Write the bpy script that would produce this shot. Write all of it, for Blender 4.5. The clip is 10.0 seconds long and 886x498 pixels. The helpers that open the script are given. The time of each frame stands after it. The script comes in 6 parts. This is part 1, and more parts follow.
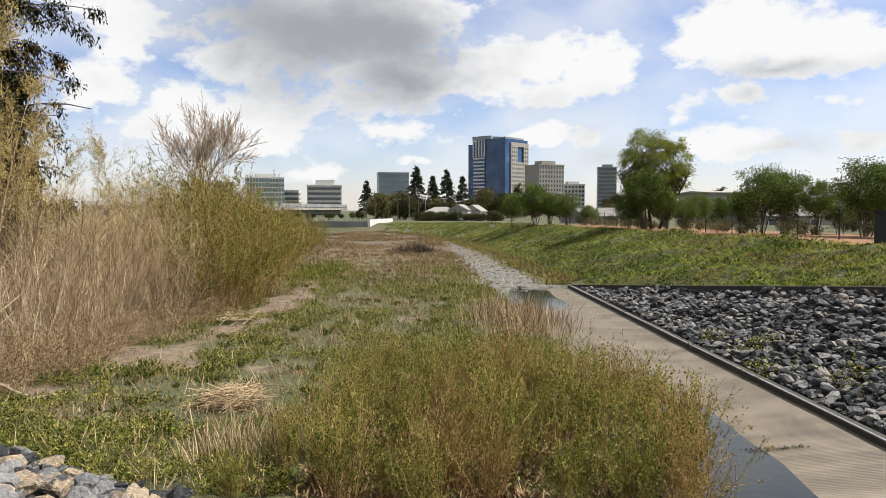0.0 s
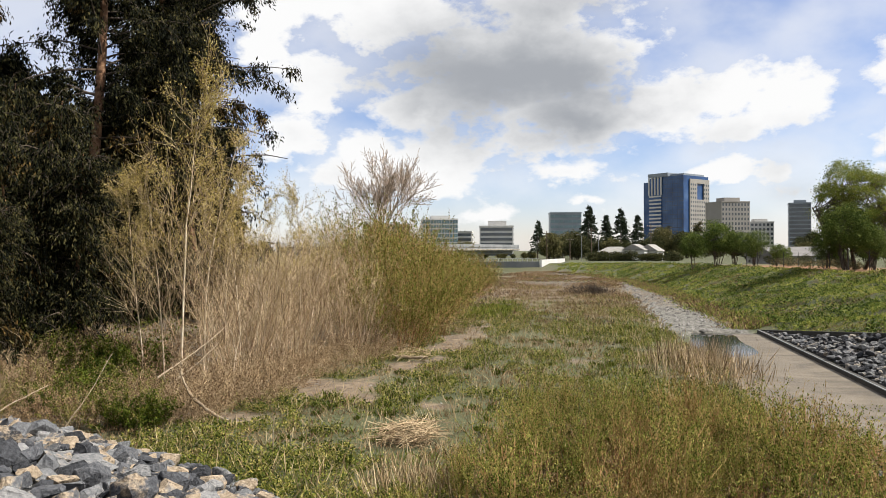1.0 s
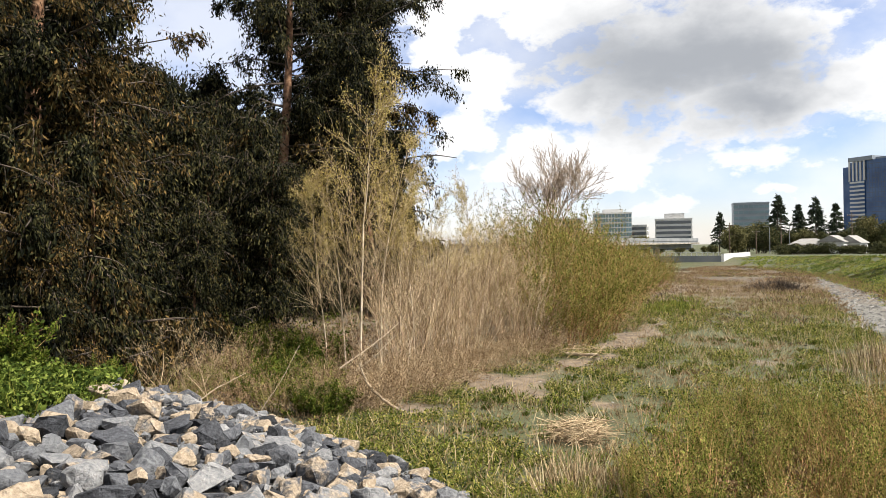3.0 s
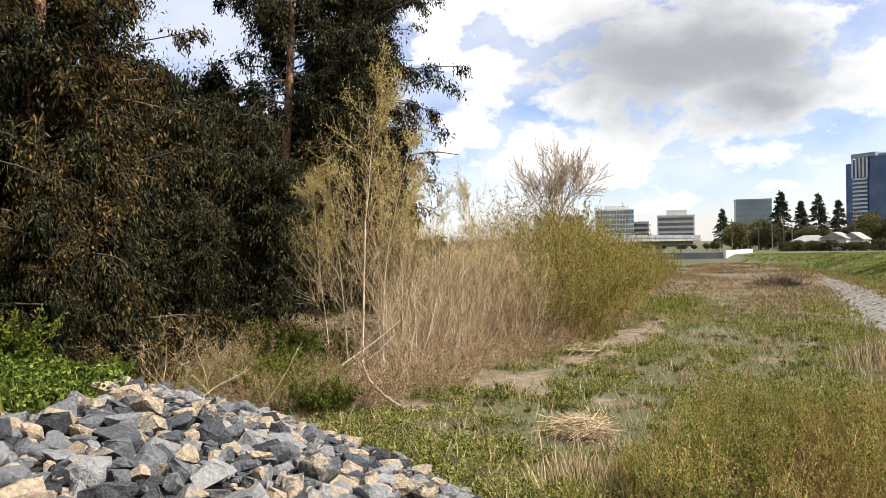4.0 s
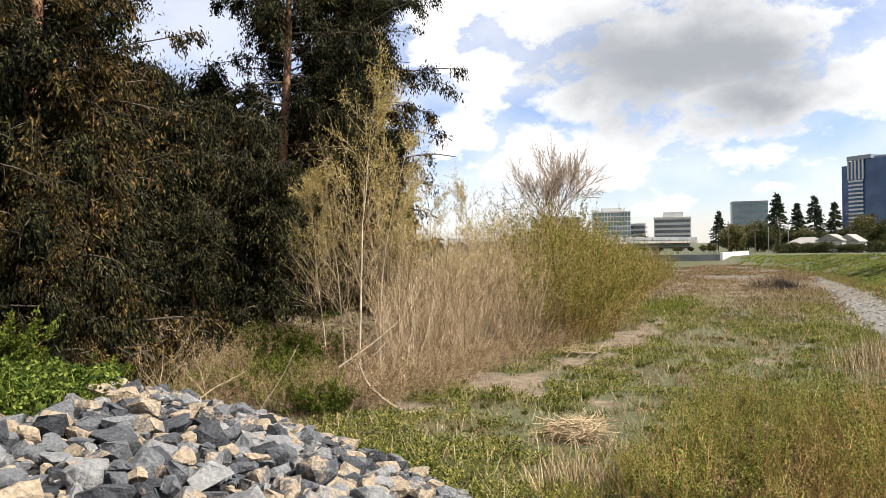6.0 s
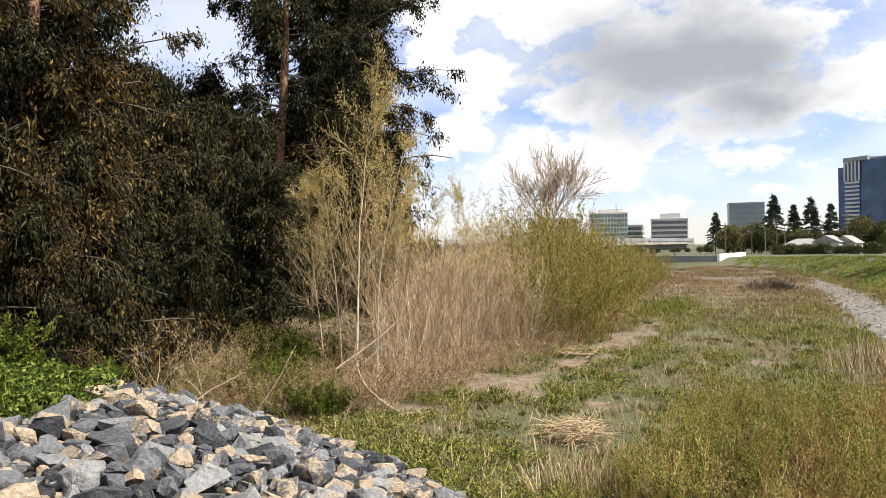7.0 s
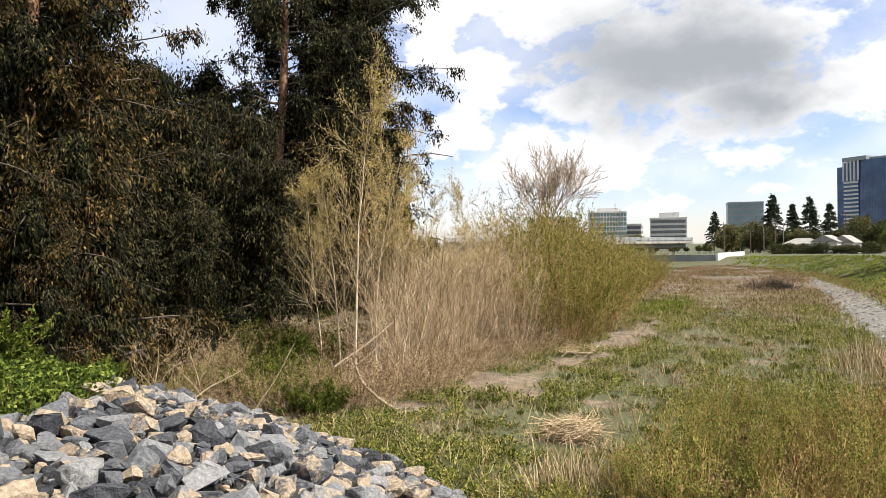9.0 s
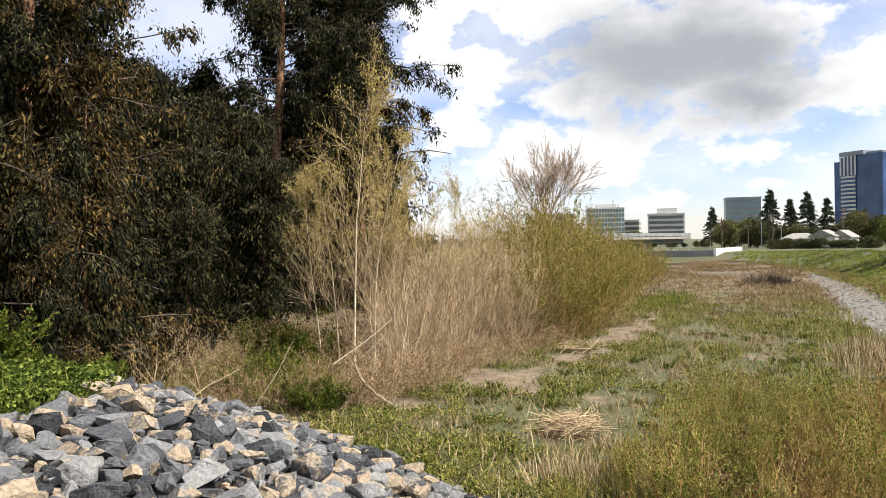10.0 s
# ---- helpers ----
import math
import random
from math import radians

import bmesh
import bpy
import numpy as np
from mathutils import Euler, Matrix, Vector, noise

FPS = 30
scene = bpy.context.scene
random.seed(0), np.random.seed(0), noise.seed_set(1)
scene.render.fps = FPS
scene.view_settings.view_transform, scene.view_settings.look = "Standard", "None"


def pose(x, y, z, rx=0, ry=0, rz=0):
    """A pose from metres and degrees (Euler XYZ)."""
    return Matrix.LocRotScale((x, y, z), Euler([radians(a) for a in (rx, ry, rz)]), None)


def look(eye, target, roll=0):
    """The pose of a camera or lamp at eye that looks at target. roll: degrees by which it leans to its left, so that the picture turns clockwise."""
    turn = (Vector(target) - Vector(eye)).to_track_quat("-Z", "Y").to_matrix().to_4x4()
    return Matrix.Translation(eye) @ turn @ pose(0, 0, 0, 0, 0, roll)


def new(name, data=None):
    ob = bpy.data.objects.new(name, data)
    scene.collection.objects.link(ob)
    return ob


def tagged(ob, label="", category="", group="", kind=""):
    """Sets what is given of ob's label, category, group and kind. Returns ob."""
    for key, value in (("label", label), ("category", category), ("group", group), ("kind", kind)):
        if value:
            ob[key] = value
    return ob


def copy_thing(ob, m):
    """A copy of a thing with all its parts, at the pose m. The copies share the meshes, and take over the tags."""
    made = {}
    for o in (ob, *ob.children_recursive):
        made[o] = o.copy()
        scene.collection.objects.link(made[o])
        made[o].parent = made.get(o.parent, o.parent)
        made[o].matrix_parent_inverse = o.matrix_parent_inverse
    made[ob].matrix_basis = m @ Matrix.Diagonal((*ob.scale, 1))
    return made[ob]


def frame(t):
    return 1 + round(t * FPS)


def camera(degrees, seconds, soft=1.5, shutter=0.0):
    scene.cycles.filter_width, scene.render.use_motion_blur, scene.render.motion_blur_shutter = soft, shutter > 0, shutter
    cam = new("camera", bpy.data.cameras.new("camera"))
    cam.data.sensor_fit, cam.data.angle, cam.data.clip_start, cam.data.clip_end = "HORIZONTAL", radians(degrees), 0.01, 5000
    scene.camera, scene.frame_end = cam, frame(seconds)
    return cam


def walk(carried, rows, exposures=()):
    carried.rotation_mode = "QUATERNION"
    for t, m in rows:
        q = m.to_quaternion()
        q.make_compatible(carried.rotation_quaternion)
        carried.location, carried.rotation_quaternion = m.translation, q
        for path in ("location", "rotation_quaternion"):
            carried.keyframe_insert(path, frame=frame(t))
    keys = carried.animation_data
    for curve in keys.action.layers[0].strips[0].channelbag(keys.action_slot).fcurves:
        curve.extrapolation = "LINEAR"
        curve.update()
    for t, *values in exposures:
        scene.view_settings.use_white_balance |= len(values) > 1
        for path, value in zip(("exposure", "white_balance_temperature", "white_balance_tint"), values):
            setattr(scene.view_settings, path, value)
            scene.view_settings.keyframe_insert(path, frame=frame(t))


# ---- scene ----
from mathutils import kdtree

cam = camera(63.18, 10.0, soft=0.35)
EYE = (0.0, 0.0, 4.0)
# seconds, yaw, pitch, roll, sway of the hand (x, y, z): a hand-held turn on the spot
TURN = [(0.0, 0.0, -3.1, 0.0, -0.041, -0.015, -0.009), (0.5, 2.179, -2.935, 0.372, -0.047, -0.024, 0.005),
        (1.0, 13.573, 0.123, 0.203, -0.091, 0.035, -0.024), (1.5, 25.283, 0.473, 0.39, -0.026, -0.002, -0.005),
        (2.0, 28.034, 0.301, 0.756, 0.012, 0.009, 0.008), (2.5, 27.078, 0.13, 0.903, 0.01, 0.015, -0.004),
        (4.0, 27.265, -0.329, 0.96, 0.018, 0.008, 0.0), (4.5, 27.076, -0.141, 0.931, 0.006, 0.011, 0.002),
        (5.0, 26.959, -0.341, 0.856, 0.006, 0.011, 0.004), (5.5, 27.082, -0.257, 0.961, 0.015, 0.001, 0.001),
        (7.0, 26.804, -0.084, 0.936, 0.017, -0.004, 0.005), (7.5, 26.758, -0.077, 0.93, 0.02, -0.005, -0.001),
        (8.0, 26.265, -0.145, 0.841, 0.03, -0.009, 0.01), (8.5, 26.375, 0.027, 0.71, 0.021, -0.011, 0.0),
        (9.0, 26.719, -0.223, 0.732, 0.021, -0.008, 0.008), (9.5, 26.677, -0.148, 0.814, 0.019, -0.01, 0.004),
        (10.0, 26.562, -0.458, 1.081, 0.018, -0.011, 0.002)]
walk(cam, [(t, pose(EYE[0] + a, EYE[1] + b, EYE[2] + c, 90 + p, r, y)) for t, y, p, r, a, b, c in TURN], [(0.0, 0.88), (0.9, 0.92), (1.4, 0.84), (2.0, 1.13), (10.0, 1.18)])

# ---------------------------------------------------------------- light
SUN_ELEVATION, SUN_BEARING = 51.0, 84.0          # bearing clockwise from +y
sun = new("sun", bpy.data.lights.new("sun", "SUN"))
sun.data.energy, sun.data.angle, sun.data.color = 5.0, radians(0.6), (1.0, 0.95, 0.87)
sb, se = radians(SUN_BEARING), radians(SUN_ELEVATION)
sun.matrix_world = look((60 * math.sin(sb) * math.cos(se), 60 * math.cos(sb) * math.cos(se), 60 * math.sin(se)), (0, 0, 0))

# clouds: azimuth (left positive), elevation, half width, half height, weight, greyness
CLOUDS = [(9.8, 13.3, 10.0, 5.3, 1.15, 1.0), (14.5, 11.5, 4.6, 3.5, 1.0, 0.8), (3.7, 10.2, 7.6, 3.1, 1.1, 0.9), (6.3, 15.5, 8.9, 2.7, 1.1, 0.6), (16.5, 13.4, 3.3, 2.1, 1.0, 0.15), (-3.4, 10.6, 4.0, 3.1, 1.1, 0.15),
          (-7.8, 11.4, 4.8, 2.4, 1.05, 0.05), (-12.5, 10.4, 3.8, 3.1, 1.1, 0.05), (-10.0, 8.8, 7.4, 1.8, 1.0, 0.35), (19.4, 7.2, 3.0, 2.7, 1.15, 0), (15.0, 7.1, 4.0, 2.4, 1.1, 0.05), (22.2, 6.0, 2.3, 1.7, 1.0, 0.2),
          (17.5, 5.6, 6.1, 1.5, 1.0, 0.25), (24.3, 12.4, 3.3, 3.7, 1.1, 0.1), (25.1, 9.2, 2.6, 1.6, 0.95, 0.3), (2.9, 5.9, 4.5, 1.3, 0.95, 0.35), (-7.8, 6.0, 2.4, 1.1, 1.05, 0), (-10.0, 5.6, 1.7, 0.9, 0.9, 0.2),
          (-22.9, 12.5, 6.4, 2.9, 1.15, 0.05), (-27.3, 11.3, 5.3, 2.4, 1.1, 0.2), (-25.5, 10.0, 5.5, 1.1, 1.0, 0.75), (-22.6, 8.4, 2.1, 1.4, 0.9, 0.5), (-28.2, 7.3, 1.6, 0.6, 0.85, 0.2), (-21.5, 5.0, 4.3, 1.5, 1.0, 0.15),
          (-24.2, 4.3, 3.4, 1.0, 0.95, 0.45), (-29.5, 4.7, 2.4, 1.2, 0.85, 0.3), (-18.7, 7.6, 1.6, 1.7, 0.7, 0.3), (9.1, 3.0, 2.6, 0.9, 0.8, 0.1), (2.0, 3.9, 1.8, 0.5, 0.8, 0), (-11.7, 4.0, 2.6, 1.3, 0.7, 0.4),
          (18, 18.6, 7, 3, 1.05, 0.1), (6, 18.2, 8, 3.0, 1.05, 0.6), (27, 18, 3, 5, 1.0, 0.0)]


def make_world():
    world = bpy.data.worlds.new("sky")
    scene.world = world
    world.use_nodes = True
    nt = world.node_tree
    nt.nodes.clear()
    N = nt.nodes.new

    def m(op, a, b=0.0, c=0.0):
        n = N("ShaderNodeMath")
        n.operation = op
        for i, v in enumerate((a, b, c)):
            if isinstance(v, (int, float)):
                n.inputs[i].default_value = v
            else:
                nt.links.new(v, n.inputs[i])
        return n.outputs[0]

    def smooth(x, lo, hi):
        n = N("ShaderNodeMapRange")
        n.interpolation_type = "SMOOTHSTEP"
        nt.links.new(x, n.inputs[0])
        n.inputs[1].default_value, n.inputs[2].default_value = lo, hi
        return n.outputs[0]

    co = N("ShaderNodeTexCoord").outputs["Generated"]
    sep = N("ShaderNodeSeparateXYZ")
    nt.links.new(co, sep.inputs[0])
    x, y, z = sep.outputs
    az = m("MULTIPLY", m("ARCTAN2", m("MULTIPLY", x, -1.0), y), 57.2958)
    el = m("MULTIPLY", m("ARCSINE", z), 57.2958)
    mp = N("ShaderNodeMapping")
    mp.inputs["Scale"].default_value = (1, 1, 1.7)
    nt.links.new(co, mp.inputs[0])

    def fbm(scale, detail, rough, shift):
        n = N("ShaderNodeTexNoise")
        n.noise_dimensions = "4D"
        n.inputs["W"].default_value = shift
        n.inputs["Scale"].default_value, n.inputs["Detail"].default_value, n.inputs["Roughness"].default_value = scale, detail, rough
        nt.links.new(mp.outputs[0], n.inputs["Vector"])
        return n.outputs["Fac"]

    n1, n2, n3 = fbm(8.0, 8, 0.58, 1.0), fbm(7.0, 5, 0.5, 4.0), fbm(26.0, 6, 0.6, 7.0)
    az2 = m("ADD", az, m("MULTIPLY", m("SUBTRACT", n2, 0.5), 8.0))
    el2 = m("ADD", el, m("MULTIPLY", m("SUBTRACT", n1, 0.5), 4.5))
    p = N("ShaderNodeCombineXYZ")
    nt.links.new(az2, p.inputs[0])
    nt.links.new(el2, p.inputs[1])
    dens, grey = None, None
    for a, e, w, h, k, g in CLOUDS:
        v, ln = N("ShaderNodeVectorMath"), N("ShaderNodeVectorMath")
        v.operation, ln.operation = "MULTIPLY_ADD", "LENGTH"
        nt.links.new(p.outputs[0], v.inputs[0])
        v.inputs[1].default_value, v.inputs[2].default_value = (1 / w, 1 / h, 0), (-a / w, -e / h, 0)
        nt.links.new(v.outputs[0], ln.inputs[0])
        d = m("MULTIPLY_ADD", ln.outputs["Value"], -0.72 * k, k)
        dens = d if dens is None else m("MAXIMUM", dens, d)
        if g:
            gv = m("MULTIPLY_ADD", ln.outputs["Value"], -0.6 * g, g)
            grey = gv if grey is None else m("MAXIMUM", grey, gv)
    # beyond the named clouds the same broken cover goes on
    rest = m("MAXIMUM", smooth(m("ABSOLUTE", m("SUBTRACT", az, 2.0)), 46, 60), smooth(el, 21, 28))
    dens = m("MAXIMUM", dens, m("MULTIPLY", rest, 0.43))
    d = m("ADD", dens, m("MULTIPLY", m("SUBTRACT", n1, 0.5), 1.9))
    d = m("ADD", d, m("MULTIPLY", m("SUBTRACT", n3, 0.5), 1.3))
    cover = smooth(d, 0.14, 0.62)
    haze = m("MULTIPLY", smooth(el, 7.0, -1.0), 0.24)
    veil = m("MULTIPLY", smooth(n2, 0.25, 0.7), 0.6)
    cover = m("MAXIMUM", m("MAXIMUM", cover, haze), veil)
    tone = m("ADD", m("MULTIPLY", grey, 1.2), m("ADD", m("MULTIPLY", m("SUBTRACT", n2, 0.5), 1.2), m("MULTIPLY", m("SUBTRACT", n3, 0.5), 0.3)))
    body = smooth(tone, 0.12, 1.15)
    mix = N("ShaderNodeMix")
    mix.data_type = "RGBA"
    nt.links.new(body, mix.inputs[0])
    mix.inputs[6].default_value, mix.inputs[7].default_value = (1.0, 1.0, 1.0, 1), (0.4, 0.42, 0.455, 1)
    sky = N("ShaderNodeTexSky")
    sky.sky_type, sky.sun_disc = "NISHITA", False
    sky.sun_elevation, sky.sun_rotation = se, sb
    sky.ozone_density, sky.dust_density = 2.5, 0.4
    b1, b2, ms, out = N("ShaderNodeBackground"), N("ShaderNodeBackground"), N("ShaderNodeMixShader"), N("ShaderNodeOutputWorld")
    tint = N("ShaderNodeMix")
    tint.data_type, tint.blend_type = "RGBA", "MULTIPLY"
    tint.inputs[0].default_value = 1.0
    tint.inputs[7].default_value = (1.03, 0.97, 1.1, 1)
    nt.links.new(sky.outputs[0], tint.inputs[6])
    nt.links.new(tint.outputs[2], b1.inputs[0])
    b1.inputs[1].default_value = 0.072
    nt.links.new(mix.outputs[2], b2.inputs[0])
    b2.inputs[1].default_value = 0.52
    nt.links.new(cover, ms.inputs[0])
    nt.links.new(b1.outputs[0], ms.inputs[1])
    nt.links.new(b2.outputs[0], ms.inputs[2])
    nt.links.new(ms.outputs[0], out.inputs[0])


make_world()

# ---------------------------------------------------------------- materials
def mat(name, *stops, scale=3.0, detail=6, rough=0.8, bump=0.0, bump_scale=None, vary="none", metallic=0.0,
        translucent=0.0, spread=1.0, specular=0.3, coarse=0.0):
    """A surface whose colour runs through the stops by noise, with a share by object or by loose piece (vary)."""
    ma = bpy.data.materials.new(name)
    ma.use_nodes = True
    nt = ma.node_tree
    bs = nt.nodes["Principled BSDF"]
    N = nt.nodes.new
    geo = N("ShaderNodeNewGeometry")
    no = N("ShaderNodeTexNoise")
    no.inputs["Scale"].default_value, no.inputs["Detail"].default_value = scale, detail
    nt.links.new(geo.outputs["Position"], no.inputs["Vector"])
    fac = no.outputs["Fac"]

    def op(kind, a, b):
        n = N("ShaderNodeMath")
        n.operation = kind
        for i, v in enumerate((a, b)):
            if isinstance(v, (int, float)):
                n.inputs[i].default_value = v
            else:
                nt.links.new(v, n.inputs[i])
        return n.outputs[0]

    fac = op("ADD", op("MULTIPLY", op("SUBTRACT", fac, 0.5), 1.6 * spread), 0.5)
    if coarse:
        big = N("ShaderNodeTexNoise")
        big.inputs["Scale"].default_value, big.inputs["Detail"].default_value = coarse, 3
        nt.links.new(geo.outputs["Position"], big.inputs["Vector"])
        fac = op("ADD", fac, op("MULTIPLY", op("SUBTRACT", big.outputs["Fac"], 0.5), 1.2))
    if vary != "none":
        rnd = geo.outputs["Random Per Island"] if vary == "island" else N("ShaderNodeObjectInfo").outputs["Random"]
        fac = op("ADD", op("MULTIPLY", fac, 0.45), op("MULTIPLY", op("SUBTRACT", rnd, 0.22), 0.9))
    ramp = N("ShaderNodeValToRGB")
    el = ramp.color_ramp.elements
    while len(el) < len(stops):
        el.new(0.5)
    for i, c in enumerate(stops):
        el[i].position = 0.1 + 0.8 * i / max(1, len(stops) - 1)
        el[i].color = (*c, 1)
    nt.links.new(fac, ramp.inputs[0])
    nt.links.new(ramp.outputs[0], bs.inputs["Base Color"])
    bs.inputs["Roughness"].default_value, bs.inputs["Metallic"].default_value = rough, metallic
    bs.inputs["Specular IOR Level"].default_value = specular
    if bump:
        nb = N("ShaderNodeTexNoise")
        nb.inputs["Scale"].default_value, nb.inputs["Detail"].default_value = bump_scale or scale * 4, 5
        nt.links.new(geo.outputs["Position"], nb.inputs["Vector"])
        bu = N("ShaderNodeBump")
        bu.inputs["Strength"].default_value, bu.inputs["Distance"].default_value = min(1.0, bump), 0.05
        nt.links.new(nb.outputs["Fac"], bu.inputs["Height"])
        nt.links.new(bu.outputs[0], bs.inputs["Normal"])
    if translucent:
        tr, mx = N("ShaderNodeBsdfTranslucent"), N("ShaderNodeMixShader")
        nt.links.new(ramp.outputs[0], tr.inputs[0])
        mx.inputs[0].default_value = translucent
        nt.links.new(bs.outputs[0], mx.inputs[1])
        nt.links.new(tr.outputs[0], mx.inputs[2])
        nt.links.new(mx.outputs[0], nt.nodes["Material Output"].inputs[0])
    return ma


M = {}
M["willow_stem"] = mat("willow_stem", (0.182, 0.092, 0.0403), (0.365, 0.197, 0.092), (0.523, 0.321, 0.161), vary="island", rough=0.75, specular=0.08)
M["willow_leaf"] = mat("willow_leaf", (0.03, 0.046, 0.008), (0.11, 0.145, 0.022), (0.25, 0.26, 0.05), (0.4, 0.36, 0.11), vary="island", rough=0.75, specular=0.08, translucent=0.3)
M["willow_red"] = mat("willow_red", (0.0671, 0.0689, 0.0117), (0.185, 0.157, 0.035), (0.303, 0.236, 0.0777), (0.378, 0.296, 0.124), vary="island", rough=0.75, specular=0.08, translucent=0.3)
M["thicket_stem"] = mat("thicket_stem", (0.2, 0.115, 0.07), (0.47, 0.32, 0.205), (0.68, 0.51, 0.35), (0.82, 0.7, 0.56), vary="island", rough=0.75, specular=0.08)
M["thicket_twig"] = mat("thicket_twig", (0.12, 0.08, 0.045), (0.34, 0.25, 0.15), (0.58, 0.46, 0.29), vary="island", rough=0.75, specular=0.08)
M["bud_leaf"] = mat("bud_leaf", (0.2, 0.15, 0.04), (0.4, 0.31, 0.09), (0.58, 0.48, 0.19), vary="island", rough=0.75, specular=0.08, translucent=0.35)
M["olive_leaf"] = mat("olive_leaf", (0.0596, 0.0693, 0.0112), (0.154, 0.157, 0.0275), (0.286, 0.265, 0.0685), vary="island", rough=0.75, specular=0.08, translucent=0.3, coarse=0.5)
M["ivy_leaf"] = mat("ivy_leaf", (0.018, 0.032, 0.005), (0.065, 0.095, 0.014), (0.19, 0.22, 0.045), vary="island", rough=0.75, specular=0.08, translucent=0.25)
# Near-black stops hold the grove's deep shade, the last stop its lit flecks.
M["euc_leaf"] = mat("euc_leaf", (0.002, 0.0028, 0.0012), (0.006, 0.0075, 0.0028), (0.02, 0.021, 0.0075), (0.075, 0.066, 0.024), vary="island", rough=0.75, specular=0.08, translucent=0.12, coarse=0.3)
# Low stops darkened as well, for dry leaves in the same shade.
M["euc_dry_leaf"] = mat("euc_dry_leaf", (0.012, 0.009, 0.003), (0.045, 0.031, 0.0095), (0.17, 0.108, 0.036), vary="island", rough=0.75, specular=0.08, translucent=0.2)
M["euc_bark"] = mat("euc_bark", (0.06, 0.032, 0.018), (0.17, 0.088, 0.046), (0.28, 0.17, 0.1), scale=5, bump=0.6, rough=0.85)
M["bark"] = mat("bark", (0.028, 0.0196, 0.014), (0.0672, 0.0504, 0.0364), (0.112, 0.0896, 0.0672), scale=6, bump=0.6, rough=0.9)
M["grey_twig"] = mat("grey_twig", (0.163, 0.122, 0.0897), (0.326, 0.253, 0.187), (0.49, 0.391, 0.293), scale=3, rough=0.85)
M["pale_bark"] = mat("pale_bark", (0.258, 0.185, 0.118), (0.493, 0.401, 0.284), (0.68, 0.596, 0.462), scale=6, bump=0.3, rough=0.8)
M["green_leaf"] = mat("green_leaf", (0.0224, 0.0359, 0.00491), (0.0659, 0.0897, 0.0105), (0.131, 0.148, 0.0211), vary="island", rough=0.75, specular=0.08, translucent=0.25)
M["far_leaf"] = mat("far_leaf", (0.0179, 0.0238, 0.01), (0.0415, 0.0477, 0.0179), (0.0948, 0.0832, 0.0314), vary="island", rough=0.75, specular=0.08, translucent=0.15)
M["far_olive"] = mat("far_olive", (0.0401, 0.0424, 0.0164), (0.0902, 0.0849, 0.03), (0.15, 0.133, 0.0549), vary="island", rough=0.75, specular=0.08, translucent=0.15)
M["spring_leaf"] = mat("spring_leaf", (0.0815, 0.12, 0.0185), (0.175, 0.209, 0.0308), (0.271, 0.24, 0.0515), vary="island", rough=0.75, specular=0.08, translucent=0.3)
M["bank_tree_leaf"] = mat("bank_tree_leaf", (0.024, 0.044, 0.01), (0.078, 0.115, 0.022), (0.19, 0.22, 0.05), vary="island", rough=0.75, specular=0.08, translucent=0.2, coarse=0.4)
M["grey_leaf"] = mat("grey_leaf", (0.04, 0.045, 0.025), (0.1, 0.105, 0.055), (0.2, 0.19, 0.1), vary="island", rough=0.75, specular=0.08, translucent=0.2)
M["needle"] = mat("needle", (0.014, 0.023, 0.014), (0.032, 0.046, 0.026), (0.06, 0.07, 0.036), vary="island", rough=0.75, specular=0.08)
M["grass"] = mat("grass", (0.035, 0.058, 0.008), (0.115, 0.145, 0.02), (0.27, 0.265, 0.055), vary="island", rough=0.75, specular=0.08, translucent=0.25, coarse=0.45)
M["bank_grass"] = mat("bank_grass", (0.018, 0.036, 0.006), (0.1, 0.15, 0.019), (0.24, 0.265, 0.045), (0.4, 0.38, 0.1), vary="island", rough=0.75, specular=0.08, translucent=0.25, coarse=0.9, spread=2.6)
M["weed"] = mat("weed", (0.018, 0.032, 0.006), (0.075, 0.098, 0.015), (0.19, 0.195, 0.034), (0.36, 0.3, 0.1), vary="island", rough=0.75, specular=0.08, translucent=0.25, coarse=0.6)
M["straw"] = mat("straw", (0.193, 0.131, 0.0699), (0.349, 0.262, 0.149), (0.48, 0.393, 0.244), vary="island", rough=0.75, specular=0.08)
M["dry"] = mat("dry", (0.101, 0.0624, 0.0312), (0.195, 0.125, 0.0663), (0.296, 0.211, 0.117), vary="island", rough=0.75, specular=0.08)


